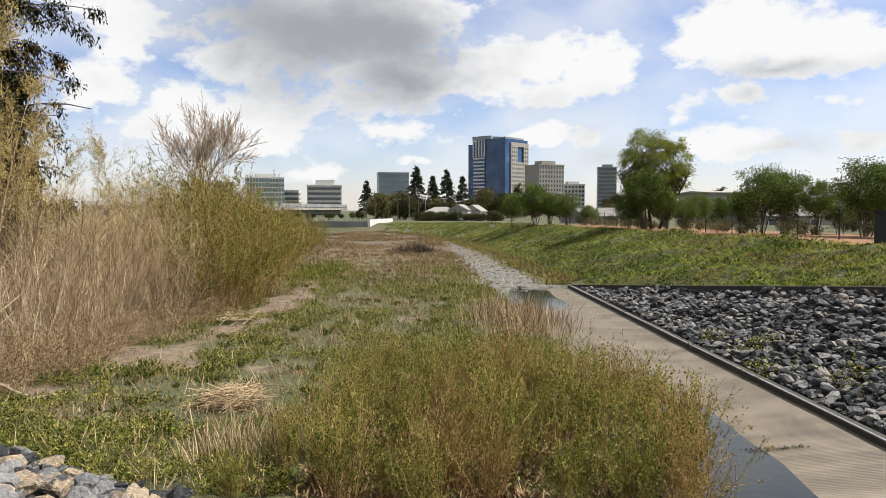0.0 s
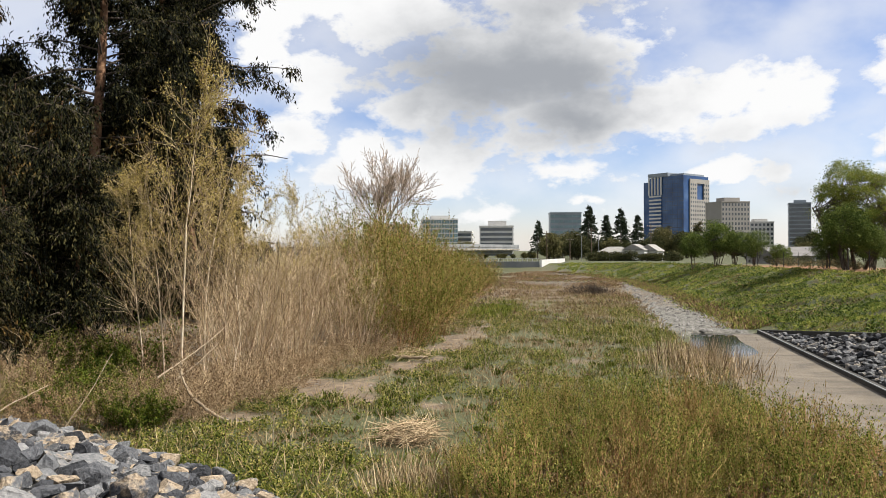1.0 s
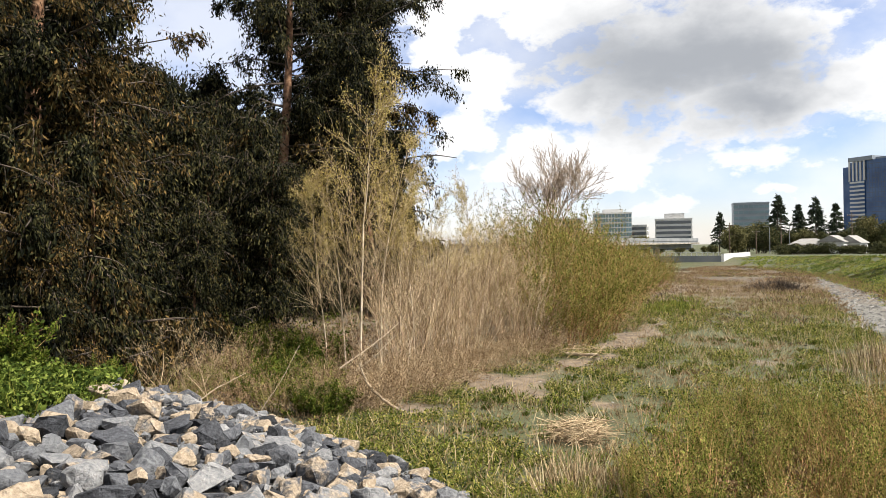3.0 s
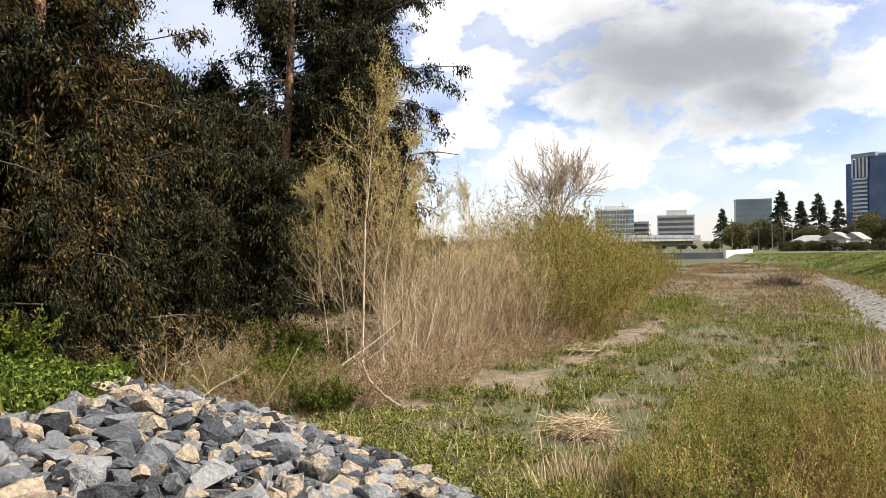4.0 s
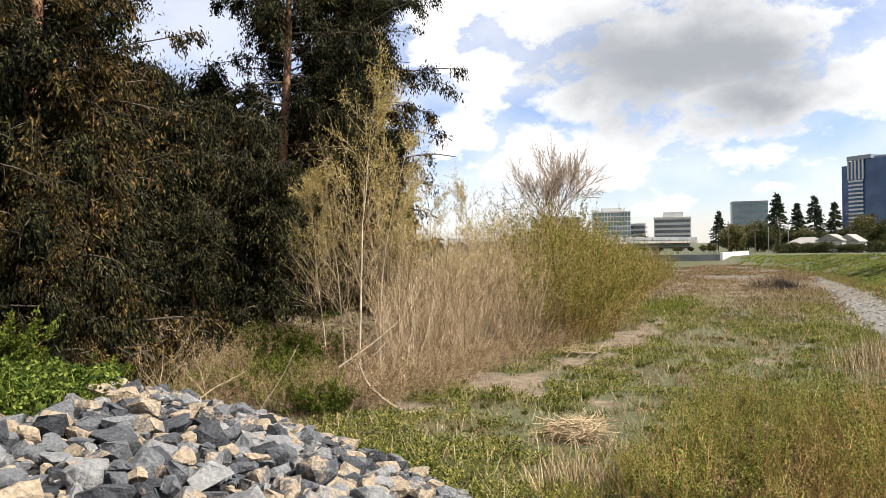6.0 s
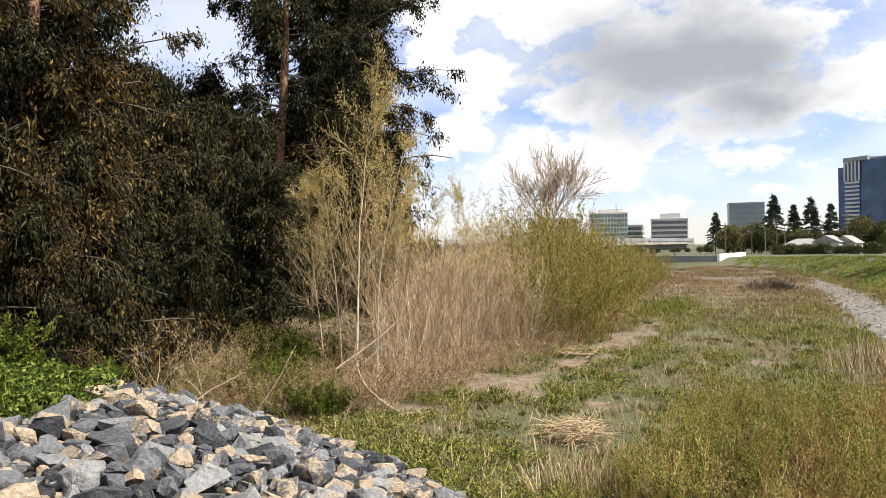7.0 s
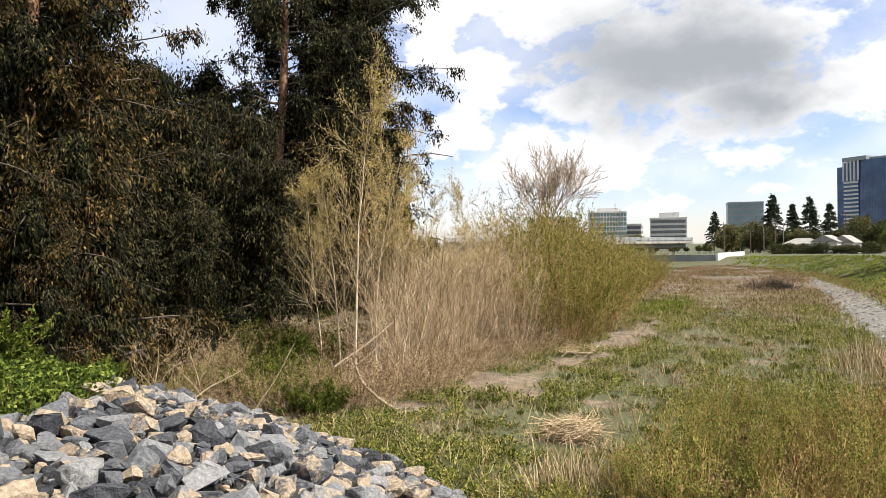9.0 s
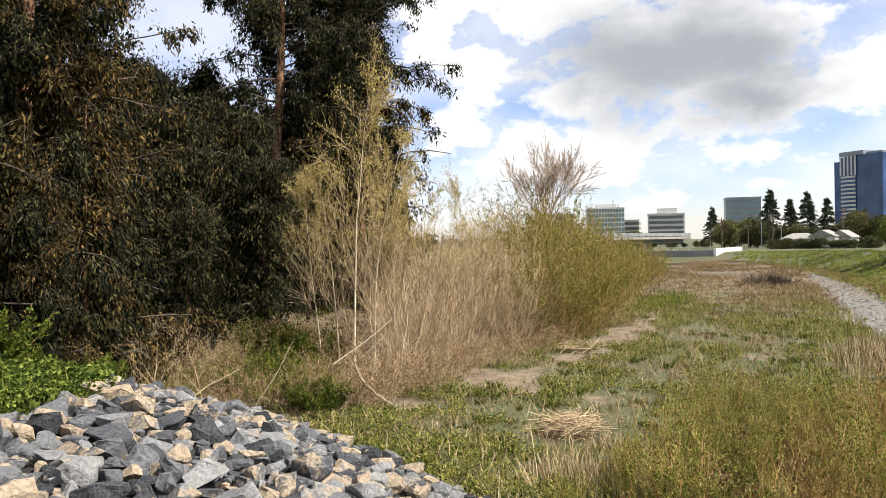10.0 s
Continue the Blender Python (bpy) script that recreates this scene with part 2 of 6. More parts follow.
def rock(name, greys, tans, tan_share, vary):
    """Broken rock: each stone has its own grey; weathered tan patches cover some of the stones."""
    ma = bpy.data.materials.new(name)
    ma.use_nodes = True
    nt = ma.node_tree
    bs, N = nt.nodes["Principled BSDF"], nt.nodes.new
    geo = N("ShaderNodeNewGeometry")
    rnd = geo.outputs["Random Per Island"] if vary == "island" else N("ShaderNodeObjectInfo").outputs["Random"]

    def op(kind, a, b=0.0):
        n = N("ShaderNodeMath")
        n.operation = kind
        for i, v in enumerate((a, b)):
            if isinstance(v, (int, float)):
                n.inputs[i].default_value = v
            else:
                nt.links.new(v, n.inputs[i])
        return n.outputs[0]

    def fbm(scale, detail=6):
        n = N("ShaderNodeTexNoise")
        n.inputs["Scale"].default_value, n.inputs["Detail"].default_value, n.inputs["Roughness"].default_value = scale, detail, 0.62
        nt.links.new(geo.outputs["Position"], n.inputs["Vector"])
        return n.outputs["Fac"]

    def ramp(fac, stops):
        r = N("ShaderNodeValToRGB")
        while len(r.color_ramp.elements) < len(stops):
            r.color_ramp.elements.new(0.5)
        for i, c in enumerate(stops):
            r.color_ramp.elements[i].position, r.color_ramp.elements[i].color = 0.12 + 0.76 * i / (len(stops) - 1), (*c, 1)
        nt.links.new(fac, r.inputs[0])
        return r.outputs[0]

    fine, mid = fbm(22, 10), fbm(5.5)
    second = op("FRACT", op("MULTIPLY", rnd, 7.31))
    grey = ramp(op("ADD", op("MULTIPLY", rnd, 0.62), op("MULTIPLY", op("SUBTRACT", fine, 0.3), 0.75)), greys)
    tan = ramp(op("ADD", op("MULTIPLY", second, 0.25), op("MULTIPLY", op("SUBTRACT", fine, 0.22), 1.2)), tans)
    cover = op("ADD", op("SUBTRACT", op("MULTIPLY", second, 0.8), 0.8 - 0.8 * tan_share), op("MULTIPLY", op("SUBTRACT", mid, 0.52), 1.0))
    edge = N("ShaderNodeMapRange")
    nt.links.new(cover, edge.inputs[0])
    edge.inputs[1].default_value, edge.inputs[2].default_value = -0.05, 0.09
    mix = N("ShaderNodeMix")
    mix.data_type = "RGBA"
    nt.links.new(edge.outputs[0], mix.inputs[0])
    nt.links.new(grey, mix.inputs[6])
    nt.links.new(tan, mix.inputs[7])
    nt.links.new(mix.outputs[2], bs.inputs["Base Color"])
    bs.inputs["Roughness"].default_value, bs.inputs["Specular IOR Level"].default_value = 0.9, 0.12
    bu = N("ShaderNodeBump")
    bu.inputs["Strength"].default_value, bu.inputs["Distance"].default_value = 1.0, 0.06
    nt.links.new(op("ADD", fbm(9, 8), op("MULTIPLY", fine, 0.5)), bu.inputs["Height"])
    nt.links.new(bu.outputs[0], bs.inputs["Normal"])
    return ma


BLUE_GREYS = ((0.022, 0.023, 0.025), (0.07, 0.072, 0.079), (0.14, 0.142, 0.145), (0.27, 0.262, 0.25))
TANS = ((0.1, 0.08, 0.056), (0.25, 0.195, 0.135), (0.42, 0.345, 0.255))
DARK_GREYS = ((0.022, 0.023, 0.026), (0.066, 0.067, 0.071), (0.14, 0.14, 0.142), (0.25, 0.245, 0.232))
PALE_TANS = ((0.12, 0.1, 0.08), (0.2, 0.175, 0.145), (0.33, 0.29, 0.24))
M["rock"] = rock("rock", BLUE_GREYS, TANS, 0.29, "object")
M["rock_rest"] = rock("rock_rest", BLUE_GREYS, TANS, 0.29, "island")
M["dark_rock"] = rock("dark_rock", DARK_GREYS, PALE_TANS, 0.12, "object")
M["dark_rock_rest"] = rock("dark_rock_rest", DARK_GREYS, PALE_TANS, 0.12, "island")
# Darker than plain concrete: the shaded kerb faces are put into the colour.
M["dark_concrete"] = mat("dark_concrete", (0.03, 0.0282, 0.024), (0.06, 0.0552, 0.048), scale=5, rough=0.9, bump=0.3)
M["pebble"] = mat("pebble", (0.05, 0.047, 0.042), (0.11, 0.104, 0.092), (0.23, 0.22, 0.2), vary="island", rough=0.8)
# Near-black puts the shade of the gaps between stones into the colour.
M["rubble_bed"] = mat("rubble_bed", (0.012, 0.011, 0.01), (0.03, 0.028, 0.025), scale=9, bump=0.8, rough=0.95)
M["concrete"] = mat("concrete", (0.11, 0.095, 0.072), (0.2, 0.178, 0.142), (0.285, 0.26, 0.215), (0.33, 0.305, 0.26), scale=2.5, bump=0.2, bump_scale=30, rough=0.85, coarse=0.55, spread=1.1)
M["pale_concrete"] = mat("pale_concrete", (0.407, 0.4, 0.37), (0.503, 0.488, 0.459), (0.562, 0.548, 0.518), scale=0.7, rough=0.85)
M["grey_concrete"] = mat("grey_concrete", (0.118, 0.126, 0.13), (0.17, 0.178, 0.181), (0.222, 0.222, 0.215), scale=0.5, rough=0.9)
M["white"] = mat("white", (0.409, 0.4, 0.386), (0.504, 0.495, 0.471), scale=0.6, rough=0.7)
M["tan_stone"] = mat("tan_stone", (0.207, 0.192, 0.174), (0.266, 0.248, 0.222), scale=0.1, rough=0.85)
M["roof"] = mat("roof", (0.1, 0.095, 0.09), (0.17, 0.16, 0.15), scale=1.2, rough=0.9)
M["tile_roof"] = mat("tile_roof", (0.16, 0.15, 0.135), (0.26, 0.25, 0.225), scale=1.2, rough=0.85)
# The mottled blue paints in sky reflected by the panes.
M["blue_glass"] = mat("blue_glass", (0.006, 0.02, 0.066), (0.015, 0.05, 0.14), (0.05, 0.1, 0.21), scale=0.07, rough=0.2, specular=0.4)
M["dark_glass"] = mat("dark_glass", (0.02, 0.028, 0.035), (0.05, 0.06, 0.07), scale=0.1, rough=0.12, specular=0.8)
M["green_glass"] = mat("green_glass", (0.06, 0.1, 0.115), (0.12, 0.19, 0.21), scale=0.1, rough=0.15, specular=0.6)
M["grey_panel"] = mat("grey_panel", (0.148, 0.17, 0.192), (0.2, 0.222, 0.244), scale=0.1, rough=0.4, specular=0.5)
M["metal"] = mat("metal", (0.12, 0.12, 0.12), (0.3, 0.3, 0.3), scale=4, rough=0.5, metallic=0.6)
M["wood_pole"] = mat("wood_pole", (0.07, 0.05, 0.035), (0.14, 0.1, 0.07), scale=8, rough=0.9)
M["black"] = mat("black", (0.012, 0.012, 0.014), (0.025, 0.025, 0.028), scale=3, rough=0.6)
M["car_white"] = mat("car_white", (0.75, 0.75, 0.75), (0.8, 0.8, 0.8), rough=0.3, specular=0.5)
M["car_dark"] = mat("car_dark", (0.03, 0.03, 0.035), (0.05, 0.05, 0.055), rough=0.3, specular=0.5)
M["driftwood"] = mat("driftwood", (0.156, 0.118, 0.0749), (0.262, 0.206, 0.138), (0.343, 0.287, 0.212), scale=9, bump=0.4, rough=0.85)

# ---------------------------------------------------------------- mesh helpers
def mesh_of(name, V, F, material, smooth=False):
    """A mesh from arrays of places and of faces that all have the same number of corners."""
    V, F = np.asarray(V, np.float32).reshape(-1, 3), np.asarray(F, np.int32)
    me = bpy.data.meshes.new(name)
    k = F.shape[1]
    me.vertices.add(len(V))
    me.vertices.foreach_set("co", V.ravel())
    me.loops.add(F.size)
    me.loops.foreach_set("vertex_index", F.ravel())
    me.polygons.add(len(F))
    me.polygons.foreach_set("loop_start", np.arange(0, F.size, k, dtype=np.int32))
    me.polygons.foreach_set("use_smooth", np.full(len(F), smooth))
    me.update(calc_edges=True)
    me.validate()
    if material:
        me.materials.append(material)
    return me


def thing(name, label, category, group="", kind=""):
    return tagged(new(name), label, category, group, kind)


def part(name, me, parent, label="", kind=""):
    ob = new(name, me)
    ob.parent = parent
    return tagged(ob, label, kind=kind)


class Box:
    """Gathers boxes, prisms and panels into one mesh of triangles and quads."""
    def __init__(self):
        self.v, self.f = [], []

    def add(self, verts, faces):
        n = len(self.v)
        self.v += [tuple(p) for p in verts]
        self.f += [tuple(i + n for i in f) for f in faces]
        return self

    def box(self, x0, y0, z0, x1, y1, z1):
        v = [(x, y, z) for z in (z0, z1) for y in (y0, y1) for x in (x0, x1)]
        return self.add(v, [(0, 2, 3, 1), (4, 5, 7, 6), (0, 1, 5, 4), (2, 6, 7, 3), (0, 4, 6, 2), (1, 3, 7, 5)])

    def gable(self, x0, y0, x1, y1, z0, z1, over=0.4):
        """A roof with its ridge along x."""
        ym = (y0 + y1) / 2
        x0, x1, y0, y1 = x0 - over, x1 + over, y0 - over, y1 + over
        v = [(x0, y0, z0), (x1, y0, z0), (x1, y1, z0), (x0, y1, z0), (x0, ym, z1), (x1, ym, z1)]
        return self.add(v, [(0, 1, 5, 4), (2, 3, 4, 5), (0, 4, 3), (1, 2, 5), (0, 3, 2, 1)])

    def hip(self, x0, y0, x1, y1, z0, z1, over=0.4):
        x0, x1, y0, y1 = x0 - over, x1 + over, y0 - over, y1 + over
        ym, d = (y0 + y1) / 2, (y1 - y0) / 2
        v = [(x0, y0, z0), (x1, y0, z0), (x1, y1, z0), (x0, y1, z0), (x0 + d, ym, z1), (x1 - d, ym, z1)]
        return self.add(v, [(0, 1, 5, 4), (2, 3, 4, 5), (0, 4, 3), (1, 2, 5), (0, 3, 2, 1)])

    def mesh(self, name, material):
        me = bpy.data.meshes.new(name)
        me.from_pydata(self.v, [], self.f)
        me.update()
        me.materials.append(material)
        return me


def tubes(lines, k=3):
    """Tapered tubes along many (points, radii); all quads."""
    VV, FF, n = [], [], 0
    ang = np.arange(k) * 2 * np.pi / k
    for P, R in lines:
        P = np.asarray(P, float)
        T = np.gradient(P, axis=0)
        T /= np.linalg.norm(T, axis=1, keepdims=True) + 1e-9
        ref = np.where(np.abs(T[:, 2:3]) > 0.9, [[1.0, 0, 0]], [[0, 0, 1.0]])
        A = np.cross(T, ref)
        A /= np.linalg.norm(A, axis=1, keepdims=True) + 1e-9
        B = np.cross(T, A)
        R = np.asarray(R, float).reshape(-1, 1, 1)
        ring = P[:, None] + R * (A[:, None] * np.cos(ang)[None, :, None] + B[:, None] * np.sin(ang)[None, :, None])
        VV.append(ring.reshape(-1, 3))
        i = np.arange(len(P) - 1)[:, None] * k
        j = np.arange(k)[None]
        j2 = (j + 1) % k
        FF.append((np.stack([i + j, i + j2, i + k + j2, i + k + j], -1) + n).reshape(-1, 4))
        n += len(P) * k
    return np.concatenate(VV), np.concatenate(FF)


def leaves(P, A, L, W, rng, flat=0.0):
    """Diamond leaves at P that point along A."""
    P, A = np.asarray(P, float), np.asarray(A, float)
    n = len(P)
    A = A / (np.linalg.norm(A, axis=1, keepdims=True) + 1e-9)
    S = np.cross(A, rng.normal(size=(n, 3)) + np.array([0, 0, flat]))
    S /= np.linalg.norm(S, axis=1, keepdims=True) + 1e-9
    L, W = np.broadcast_to(L, n)[:, None], np.broadcast_to(W, n)[:, None]
    N = np.cross(A, S)
    V = np.stack([P, P + A * L * 0.45 + S * W / 2 + N * W * 0.15, P + A * L, P + A * L * 0.45 - S * W / 2 + N * W * 0.15], 1)
    F = np.arange(4 * n).reshape(n, 4)
    return V.reshape(-1, 3), F


def bend(rng, base, way, length, n=6, wander=0.12, lift=0.0):
    """A crooked line from base; lift turns it up (or down, if negative)."""
    P, d = [np.asarray(base, float)], np.asarray(way, float) / np.linalg.norm(way)
    for _ in range(n):
        d = d + rng.normal(size=3) * wander + np.array([0, 0, lift / n])
        d /= np.linalg.norm(d)
        P.append(P[-1] + d * length / n)
    return np.array(P)


def along(P, s):
    """The place and direction at the share s of a line."""
    s = min(0.999, max(0, s)) * (len(P) - 1)
    i = int(s)
    return P[i] + (P[i + 1] - P[i]) * (s - i), P[i + 1] - P[i]


def polar(azimuth, r):
    a = radians(azimuth)
    return -r * math.sin(a), r * math.cos(a)


def step(x, lo, hi):
    s = np.clip((x - lo) / (hi - lo), 0, 1)
    return s * s * (3 - 2 * s)


# ---------------------------------------------------------------- the lie of the land
def foot_of_right_bank(y):
    return np.interp(y, [-40, 12, 36, 61, 91, 110, 134, 150], [9.0, 7.2, 6.3, 4.6, 1.1, -4.0, -13.0, -16.0])


def bar_width(y):
    """The gravel bar at the foot of the right bank."""
    return np.interp(y, [30, 38, 60, 75, 92, 100], [4.4, 4.1, 3.8, 2.8, 0.9, 0.3])


def right_bank_height(y):
    return np.interp(y, [-40, 30, 100, 134, 200], [2.9, 2.75, 2.2, 1.7, 1.0])


TOE = np.array([(8.0, 4.0), (-0.5, 7.3), (-4.3, 9.5), (-6.9, 11.0), (-8.5, 11.7), (-10.6, 12.5), (-14.0, 12.3), (-30.0, 9.5), (-200.0, 0.0)])


def inside_left_bank(x, y):
    """The distance inside the toe of the near bank (negative outside)."""
    x, y = np.asarray(x, float), np.asarray(y, float)
    best = np.full(x.shape, 1e9)
    for (ax, ay), (bx, by) in zip(TOE[:-1], TOE[1:]):
        dx, dy = bx - ax, by - ay
        t = np.clip(((x - ax) * dx + (y - ay) * dy) / (dx * dx + dy * dy), 0, 1)
        best = np.minimum(best, np.hypot(x - ax - t * dx, y - ay - t * dy))
    line = np.interp(x, TOE[::-1, 0], TOE[::-1, 1])
    return np.where(y < line, best, -best)


def ripple(x, y):
    return (np.sin(x * 1.7 + 1.3 * np.sin(y * 0.9)) * np.sin(y * 1.3 + 0.7 * np.sin(x * 1.1)) * 0.5
            + np.sin(x * 0.43 + 2.1) * np.sin(y * 0.37 + x * 0.21) * 0.8)


def apron_rise(x, y):
    """The apron lies dry between the two pools."""
    return 0.15 * step(y, 14.0, 17.5) * (1 - step(y, 27.0, 30.0)) * (1 - step(x, 4.4, 6.2))


def apron_part(x, y):
    """1 on the concrete apron beside the right bank."""
    f = foot_of_right_bank(y)
    return step(x, 3.0, 3.6) * (1 - step(x, f + 0.1, f + 0.3)) * (1 - step(y, 36.0, 36.6))


def pool_part(x, y):
    near = step(x, 2.0, 3.0) * (1 - step(x, 5.0, 5.8)) * (1 - step(y, 15.0, 19.0))
    far = 1 - step(np.hypot((x - 4.0 - 0.12 * (y - 32)) / 1.4, (y - 32) / 4.2) + 0.12 * ripple(x * 2.3, y * 1.9), 0.7, 1.1)
    return np.maximum(near, far)


SANDS = [(-7.6, 18.0, 1.7, 1.6), (-8.0, 14.9, 1.8, 0.8), (-6.9, 23.6, 1.2, 2.6), (-6.4, 28.0, 1.1, 3.0), (-8.6, 18.6, 1.9, 1.5), (-9.6, 14.9, 2.0, 0.7), (-6.7, 32.0, 1.0, 4.5), (-7.2, 44.0, 1.7, 5.0), (-1.5, 25.0, 0.8, 0.7), (-4.5, 17.2, 0.9, 0.4), (-10.5, 60.0, 3.0, 6.0)]


def sand_part(x, y):
    """Bare sandy patches with ragged edges."""
    w = 0.42 * ripple(x * 2.1, y * 1.9) + 0.35 * ripple(x * 5.3 + 1, y * 4.7)
    out = np.zeros(np.shape(x))
    for a, b, r, s in SANDS:
        out = np.maximum(out, 1 - step(np.hypot((x - a) / r, (y - b) / s) + w, 0.55, 0.95))
    return out


def height(x, y):
    x, y = np.asarray(x, float), np.asarray(y, float)
    bed = 0.14 + 0.07 * ripple(x, y) * (1 - step(np.hypot(x, y), 120, 200))
    # ground under the left-hand thicket rises slowly
    bed = bed + 0.09 * np.clip(-9 - x, 0, 14) * step(y, 13, 20) * (1 - step(y, 60, 95))
    bed = bed * (1 - apron_part(x, y)) + apron_part(x, y) * (0.06 * (x - 5.3) - 0.05 + apron_rise(x, y))
    bed = bed - 0.32 * pool_part(x, y) * (1 - apron_part(x, y))
    f, top = foot_of_right_bank(y), right_bank_height(y)
    up = 0.33 * (x - f)
    bank = np.where(up < top - 0.2, up, top - 0.2 + 0.2 * np.tanh((up - top + 0.2) / 0.2))
    bank = bank + (0.09 * ripple(x * 1.9, y * 1.7) + 0.08 * ripple(x * 4.1, y * 3.3) + 0.06 * ripple(x * 7.3 + 2, y * 6.1)) * np.clip(up * 3, 0, 1) * (up < top + 0.3)
    z = np.where(up > 0, np.maximum(bed * np.clip(1 - up * 3, 0, 1) + bank, bank), bed)
    far = step(y, 133.8, 137)
    z = z * (1 - far) + np.maximum(z, np.interp(y, [130, 150, 220, 400], [1.5, 1.5, 0.8, 0.3])) * far
    d = inside_left_bank(x, y)
    mound = np.where(d > 0, 2.5 * np.tanh(0.42 * np.clip(d, 0, 30) / 2.2) / math.tanh(3), 0)
    z = np.where(d > 0, np.maximum(z * np.clip(1 - d, 0, 1) + mound, mound), z)
    fade = 1 - step(np.hypot(x, y), 300, 900)
    return z * fade


def ground_z(x, y):
    return float(height(np.array([x]), np.array([y]))[0])


def spread_axis(fine0, fine1, stepsize, lo, hi, grow=1.12):
    a = list(np.arange(fine0, fine1 + 1e-6, stepsize))
    s = stepsize
    while a[-1] < hi:
        s *= grow
        a.append(a[-1] + s)
    s = stepsize
    while a[0] > lo:
        s *= grow
        a.insert(0, a[0] - s)
    return np.array(a)


def make_ground():
    xs, ys = spread_axis(-17, 19, 0.22, -4000, 4000), spread_axis(-2, 62, 0.28, -4000, 4400)
    X, Y = np.meshgrid(xs, ys)
    Z = height(X, Y)
    V = np.stack([X, Y, Z], -1).reshape(-1, 3)
    w = len(xs)
    i = (np.arange(len(ys) - 1)[:, None] * w + np.arange(w - 1)[None]).ravel()
    me = mesh_of("ground", V, np.stack([i, i + 1, i + w + 1, i + w], 1), None, smooth=True)
    x, y = V[:, 0], V[:, 1]
    f = foot_of_right_bank(y)
    wob = ripple(x * 0.8, y * 0.6)
    bar = bar_width(y)
    gravel = step(x + 0.7 * wob, f - bar - 0.6, f - bar + 0.4) * (1 - step(x + 0.3 * wob, f - 0.5, f)) * step(y, 33, 37) * (1 - step(y, 88, 97))
    sand = sand_part(x, y)
    top = step(0.33 * (x - f) - right_bank_height(y), -0.15, 0.25) * (1 - step(0.33 * (x - f) - right_bank_height(y), 1.8, 3.2)) * (1 - step(y, 70, 90))
    dry = step(y + 5 * wob, 44, 58) * (1 - step(x, f - 0.8, f + 0.6)) * (1 - step(y, 126, 132)) * step(x, -20, -13)
    dry = np.maximum(dry, step(-x + 1.5 * wob, 9.5, 12) * (1 - step(y, 60, 90)) * step(y, 12, 14))
    col = np.stack([gravel, sand, top, np.clip(dry, 0, 1)], -1)
    at = me.color_attributes.new("cover", "FLOAT_COLOR", "POINT")
    at.data.foreach_set("color", col.astype(np.float32).ravel())
    ma = bpy.data.materials.new("ground")
    ma.use_nodes = True
    nt = ma.node_tree
    N = nt.nodes.new
    bs = nt.nodes["Principled BSDF"]
    geo, atn, sep = N("ShaderNodeNewGeometry"), N("ShaderNodeAttribute"), N("ShaderNodeSeparateColor")
    atn.attribute_name = "cover"
    nt.links.new(atn.outputs["Color"], sep.inputs[0])

    def noise(scale, detail=6):
        n = N("ShaderNodeTexNoise")
        n.inputs["Scale"].default_value, n.inputs["Detail"].default_value = scale, detail
        nt.links.new(geo.outputs["Position"], n.inputs["Vector"])
        return n.outputs["Fac"]

    def ramp(fac, *stops):
        r = N("ShaderNodeValToRGB")
        while len(r.color_ramp.elements) < len(stops):
            r.color_ramp.elements.new(0.5)
        for i, c in enumerate(stops):
            r.color_ramp.elements[i].position = 0.25 + 0.5 * i / (len(stops) - 1)
            r.color_ramp.elements[i].color = (*c, 1)
        nt.links.new(fac, r.inputs[0])
        return r.outputs[0]

    def mix(fac, a, b):
        m = N("ShaderNodeMix")
        m.data_type = "RGBA"
        nt.links.new(fac, m.inputs[0])
        nt.links.new(a, m.inputs[6])
        nt.links.new(b, m.inputs[7])
        return m.outputs[2]

    weeds = mix(noise(0.9), ramp(noise(8), (0.018, 0.03, 0.007), (0.045, 0.06, 0.014), (0.1, 0.105, 0.032)), ramp(noise(11), (0.022, 0.02, 0.009), (0.052, 0.046, 0.02), (0.1, 0.086, 0.04)))
    c = mix(sep.outputs[1], weeds, ramp(noise(3.5, 9), (0.055, 0.038, 0.023), (0.125, 0.09, 0.057), (0.21, 0.16, 0.105)))
    c = mix(sep.outputs[0], c, ramp(noise(5, 10), (0.04, 0.036, 0.028), (0.1, 0.093, 0.078), (0.19, 0.178, 0.155)))
    c = mix(sep.outputs[2], c, ramp(noise(5), (0.07, 0.034, 0.014), (0.19, 0.095, 0.04), (0.32, 0.175, 0.08)))
    c = mix(atn.outputs["Alpha"], c, ramp(noise(2.2, 9), (0.03, 0.022, 0.014), (0.085, 0.064, 0.04), (0.17, 0.13, 0.085)))
    nt.links.new(c, bs.inputs["Base Color"])
    bs.inputs["Roughness"].default_value = 0.95
    bu = N("ShaderNodeBump")
    bu.inputs["Strength"].default_value, bu.inputs["Distance"].default_value = 0.8, 0.08
    nt.links.new(noise(9, 8), bu.inputs["Height"])
    nt.links.new(bu.outputs[0], bs.inputs["Normal"])
    me.materials.append(ma)
    return tagged(new("ground", me), "creek bed and banks of soil, sand, gravel and low weeds", "ground", kind="structure")


make_ground()


